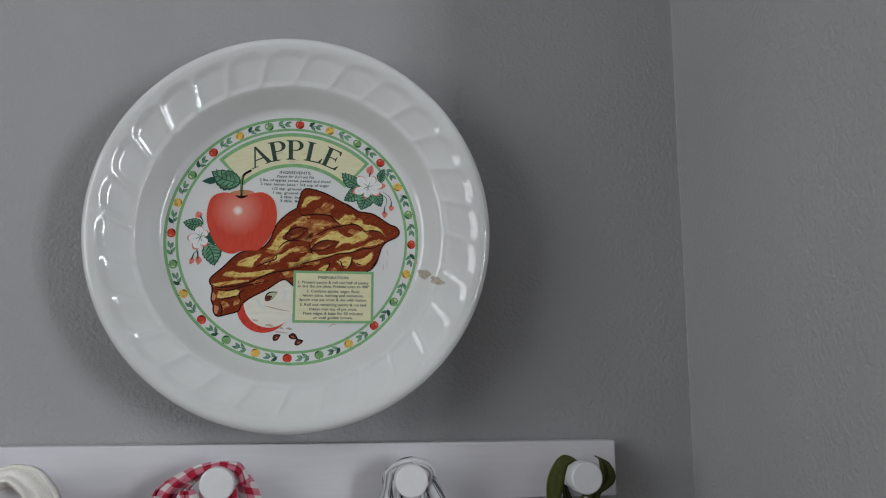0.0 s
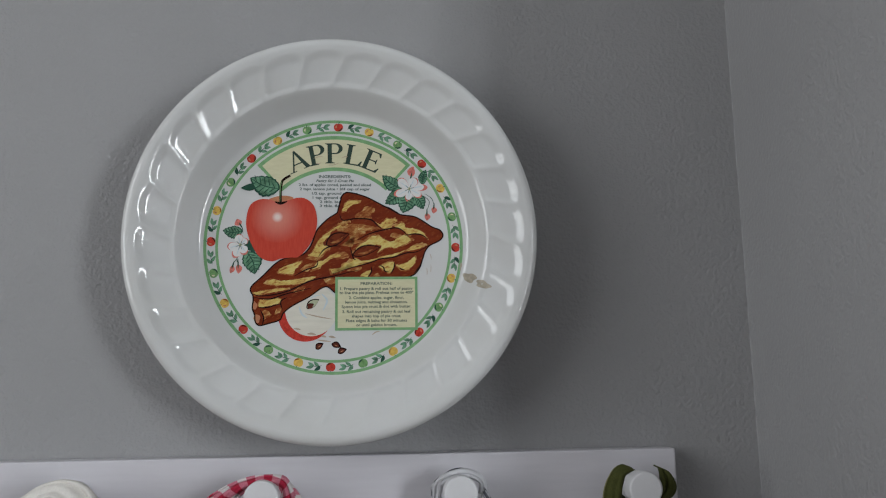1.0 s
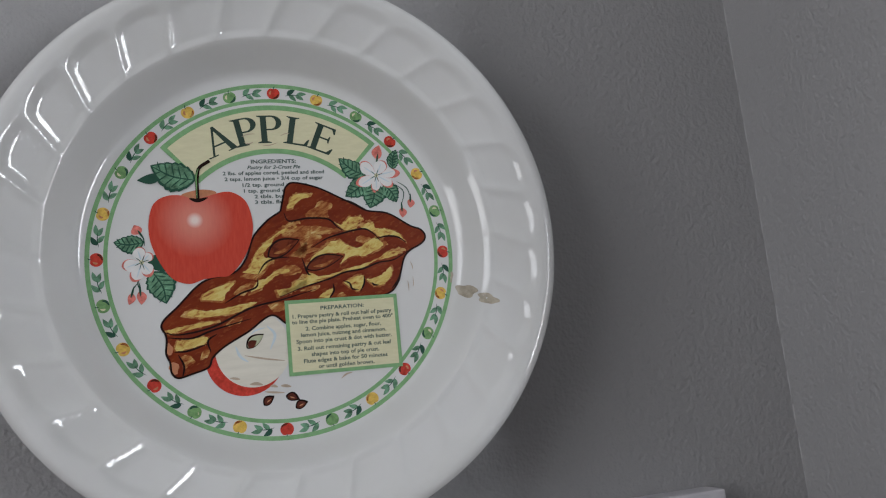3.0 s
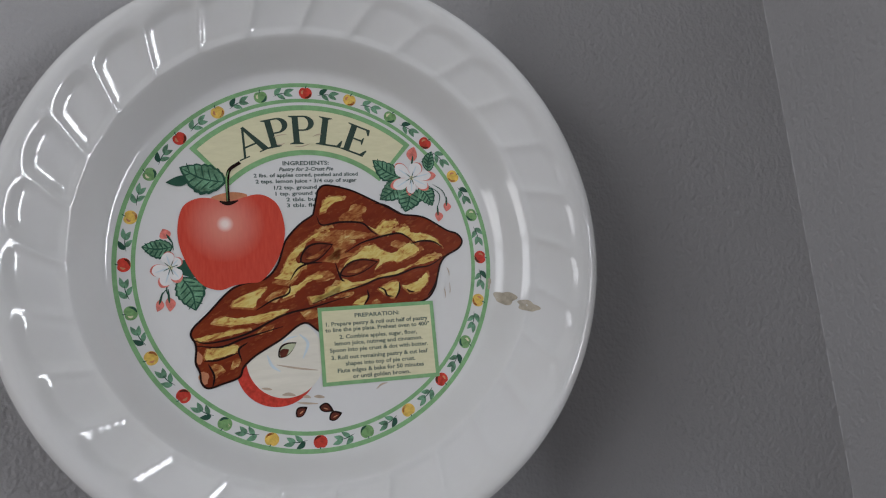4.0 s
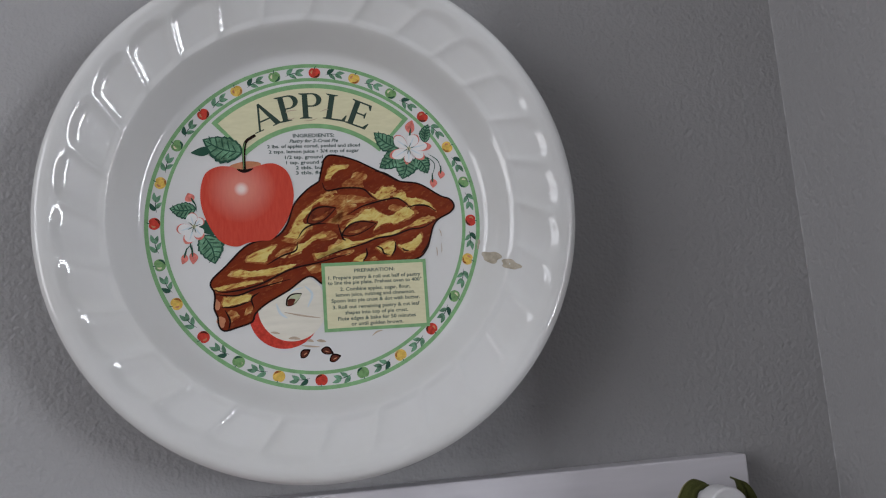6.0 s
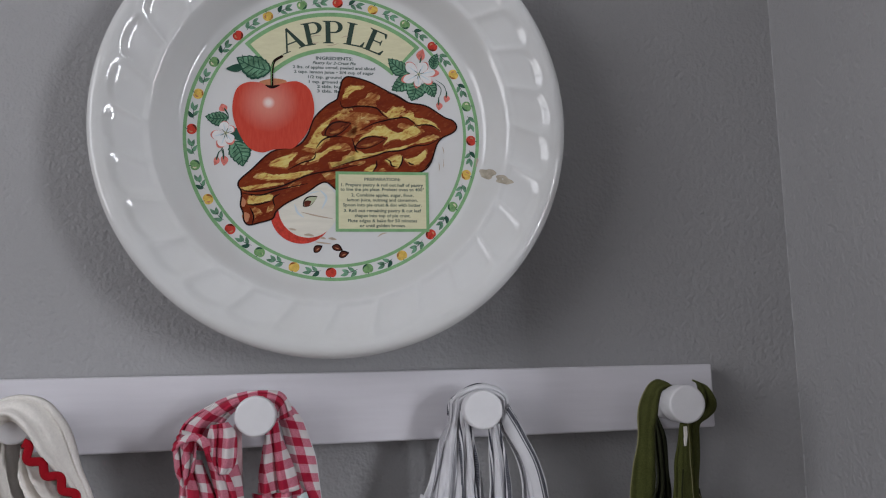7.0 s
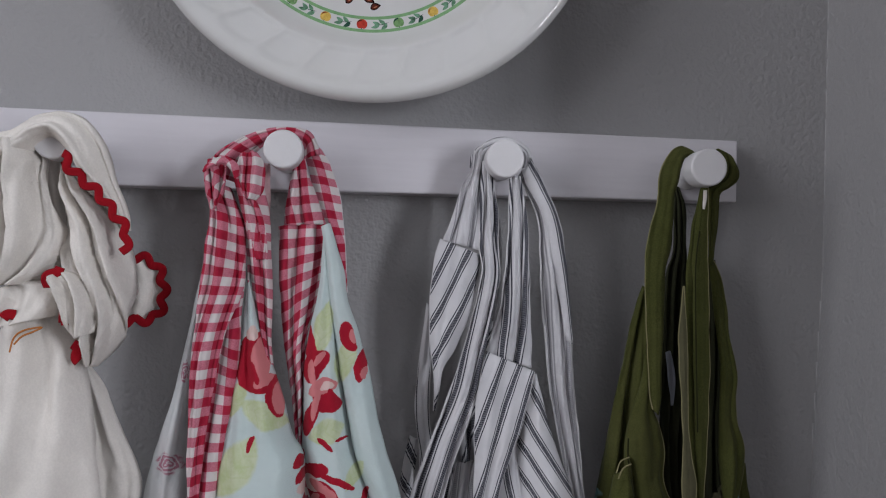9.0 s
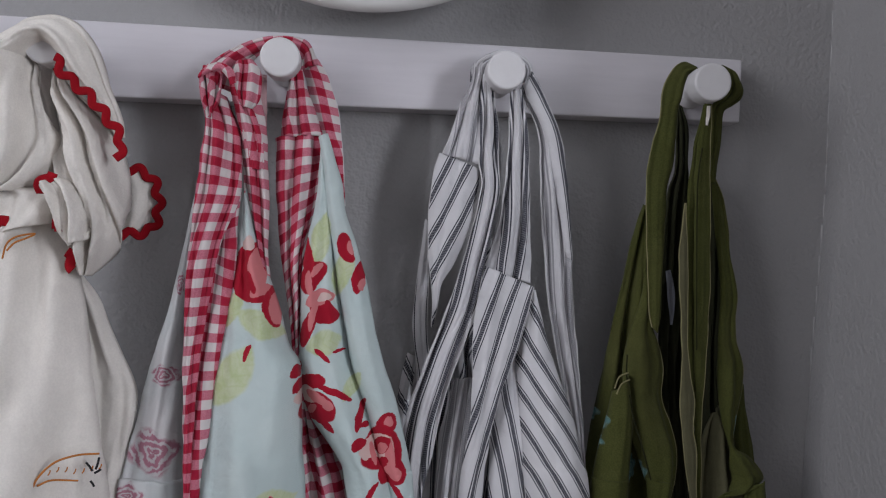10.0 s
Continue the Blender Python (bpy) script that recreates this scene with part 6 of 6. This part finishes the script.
bud((69.6, 26.8), (69.1, 22.0), 4.0, 2.6)
strokes("flower_stem", [(0.5, (60.7, 35.9), (66.2, 31.0), (64.7, 23.9)), (0.5, (63.1, 36.5), (68.1, 32.8), (69.7, 27.9))], DARK_LEAF, 2.5)
leaf((-63.2, 9.5), (-76.9, 10.1), 9, 2.3)
leaf((-60.2, -4.6), (-54.3, -20.5), 13.5, 2.4)
decal("leaf", blade((-61.5, 2.2), (-53.9, -5.0), 8), DARK_LEAF, 2.3)
blossom((-64.6, 0.0), [(-69, -9.1, 5.78, 0.6), (-73.6, -1.5, 5.78, 0.4), (-60.8, -7.1, 5.44, 0.9), (-59.6, 3.9, 4.76, 0.5), (-65.6, 7.6, 5.44, 0.2)], 3.0)
bud((-64.8, 13.8), (-67.4, 18.2), 5.2, 2.6)
bud((-65.8, -13.7), (-65.5, -20.2), 4.4, 2.6)
bud((-69.4, -14.5), (-71.0, -19.9), 3.6, 2.6)
strokes("flower_stem", [(0.6, (-63.0, 7.9), (-63.5, 11.6), (-64.8, 13.8)), (0.6, (-65.0, -6.0), (-66.7, -9.8), (-65.7, -13.7)), (0.6, (-66.7, -9.8), (-68.8, -12.4), (-69.4, -14.5))], DARK_LEAF, 2.5)

strokes("smear", [(0.5, (-14.9, 61.7), (-11.7, 62.8), (-8.3, 63.0)), (0.6, (-13.8, 58.5), (-11.7, 57.9), (-9.4, 58.7)), (0.5, (-4.9, 56.8), (-1.2, 57.0), (2.8, 58.3)), (0.5, (4.3, 61.9), (6.8, 63.0), (8.9, 63.2)), (0.5, (64.0, -16.5), (64.3, -18.9), (64.2, -21.8)), (0.4, (67.0, -14.2), (67.0, -18.0), (66.6, -19.8)), (0.5, (66.3, -6.5), (67.1, -8.5), (67.3, -10.8))], SMEAR, 4.2, label="pale brown baked-on smears")

# recipe panel
card = decal("recipe_panel", [(0.6, -22.8), (57.4, -22.8), (57.4, -59.8), (0.6, -59.8)], RING_GREEN, 5.5, label="cream recipe panel with green frame")
decal("panel_ground", [(2.4, -24.6), (55.6, -24.6), (55.6, -58.0), (2.4, -58.0)], CREAM, 5.9, card)
for text, v, wide in (("PREPARATION:", -27.4, 22), ("1. Prepare pastry & roll out half of pastry", -30.9, 50), ("to line the pie plate. Preheat oven to 400\u00b0", -33.7, 51), ("2. Combine apples, sugar, flour,", -37.2, 38), ("lemon juice, nutmeg and cinnamon.", -40.2, 43), ("Spoon into pie crust & dot with butter.", -43.3, 48),
                      ("3. Roll out remaining pastry & cut leaf", -46.8, 47), ("shapes into top of pie crust.", -49.9, 34), ("Flute edges & bake for 50 minutes", -53.0, 42), ("or until golden brown.", -56.0, 28)):
    words(text, 29, v, wide, 1.95, 6.2, card)

# stains baked on to the side of the plate
for at, a, b, turn in (((93.3, -24.4), 4.4, 3.2, -30), ((101.6, -30.2), 5.0, 2.6, -25), ((87.7, -15.8), 1.0, 3.0, -10)):
    t0 = radians(turn)
    out = []
    for i in range(32):
        t = math.tau * i / 32
        w = 1 + 0.14 * math.sin(3 * t + at[0]) + 0.08 * math.sin(5 * t)
        x, y = a * w * math.cos(t), b * w * math.sin(t)
        out.append((at[0] + x * math.cos(t0) - y * math.sin(t0), at[1] + x * math.sin(t0) + y * math.cos(t0)))
    bm = bmesh.new()
    hub = bm.verts.new(on_art(at[0], at[1], 0.00012))
    last = None
    for f in (0.35, 0.7, 1.0):
        ring = [bm.verts.new(on_art(at[0] + (u - at[0]) * f, at[1] + (v - at[1]) * f, 0.00012)) for u, v in out]
        for i in range(32):
            j = (i + 1) % 32
            bm.faces.new((hub, ring[i], ring[j]) if last is None else (last[i], ring[i], ring[j], last[j]))
        last = ring
    part("stain", bm, STAIN, pie_plate, "grey-brown baked stain")
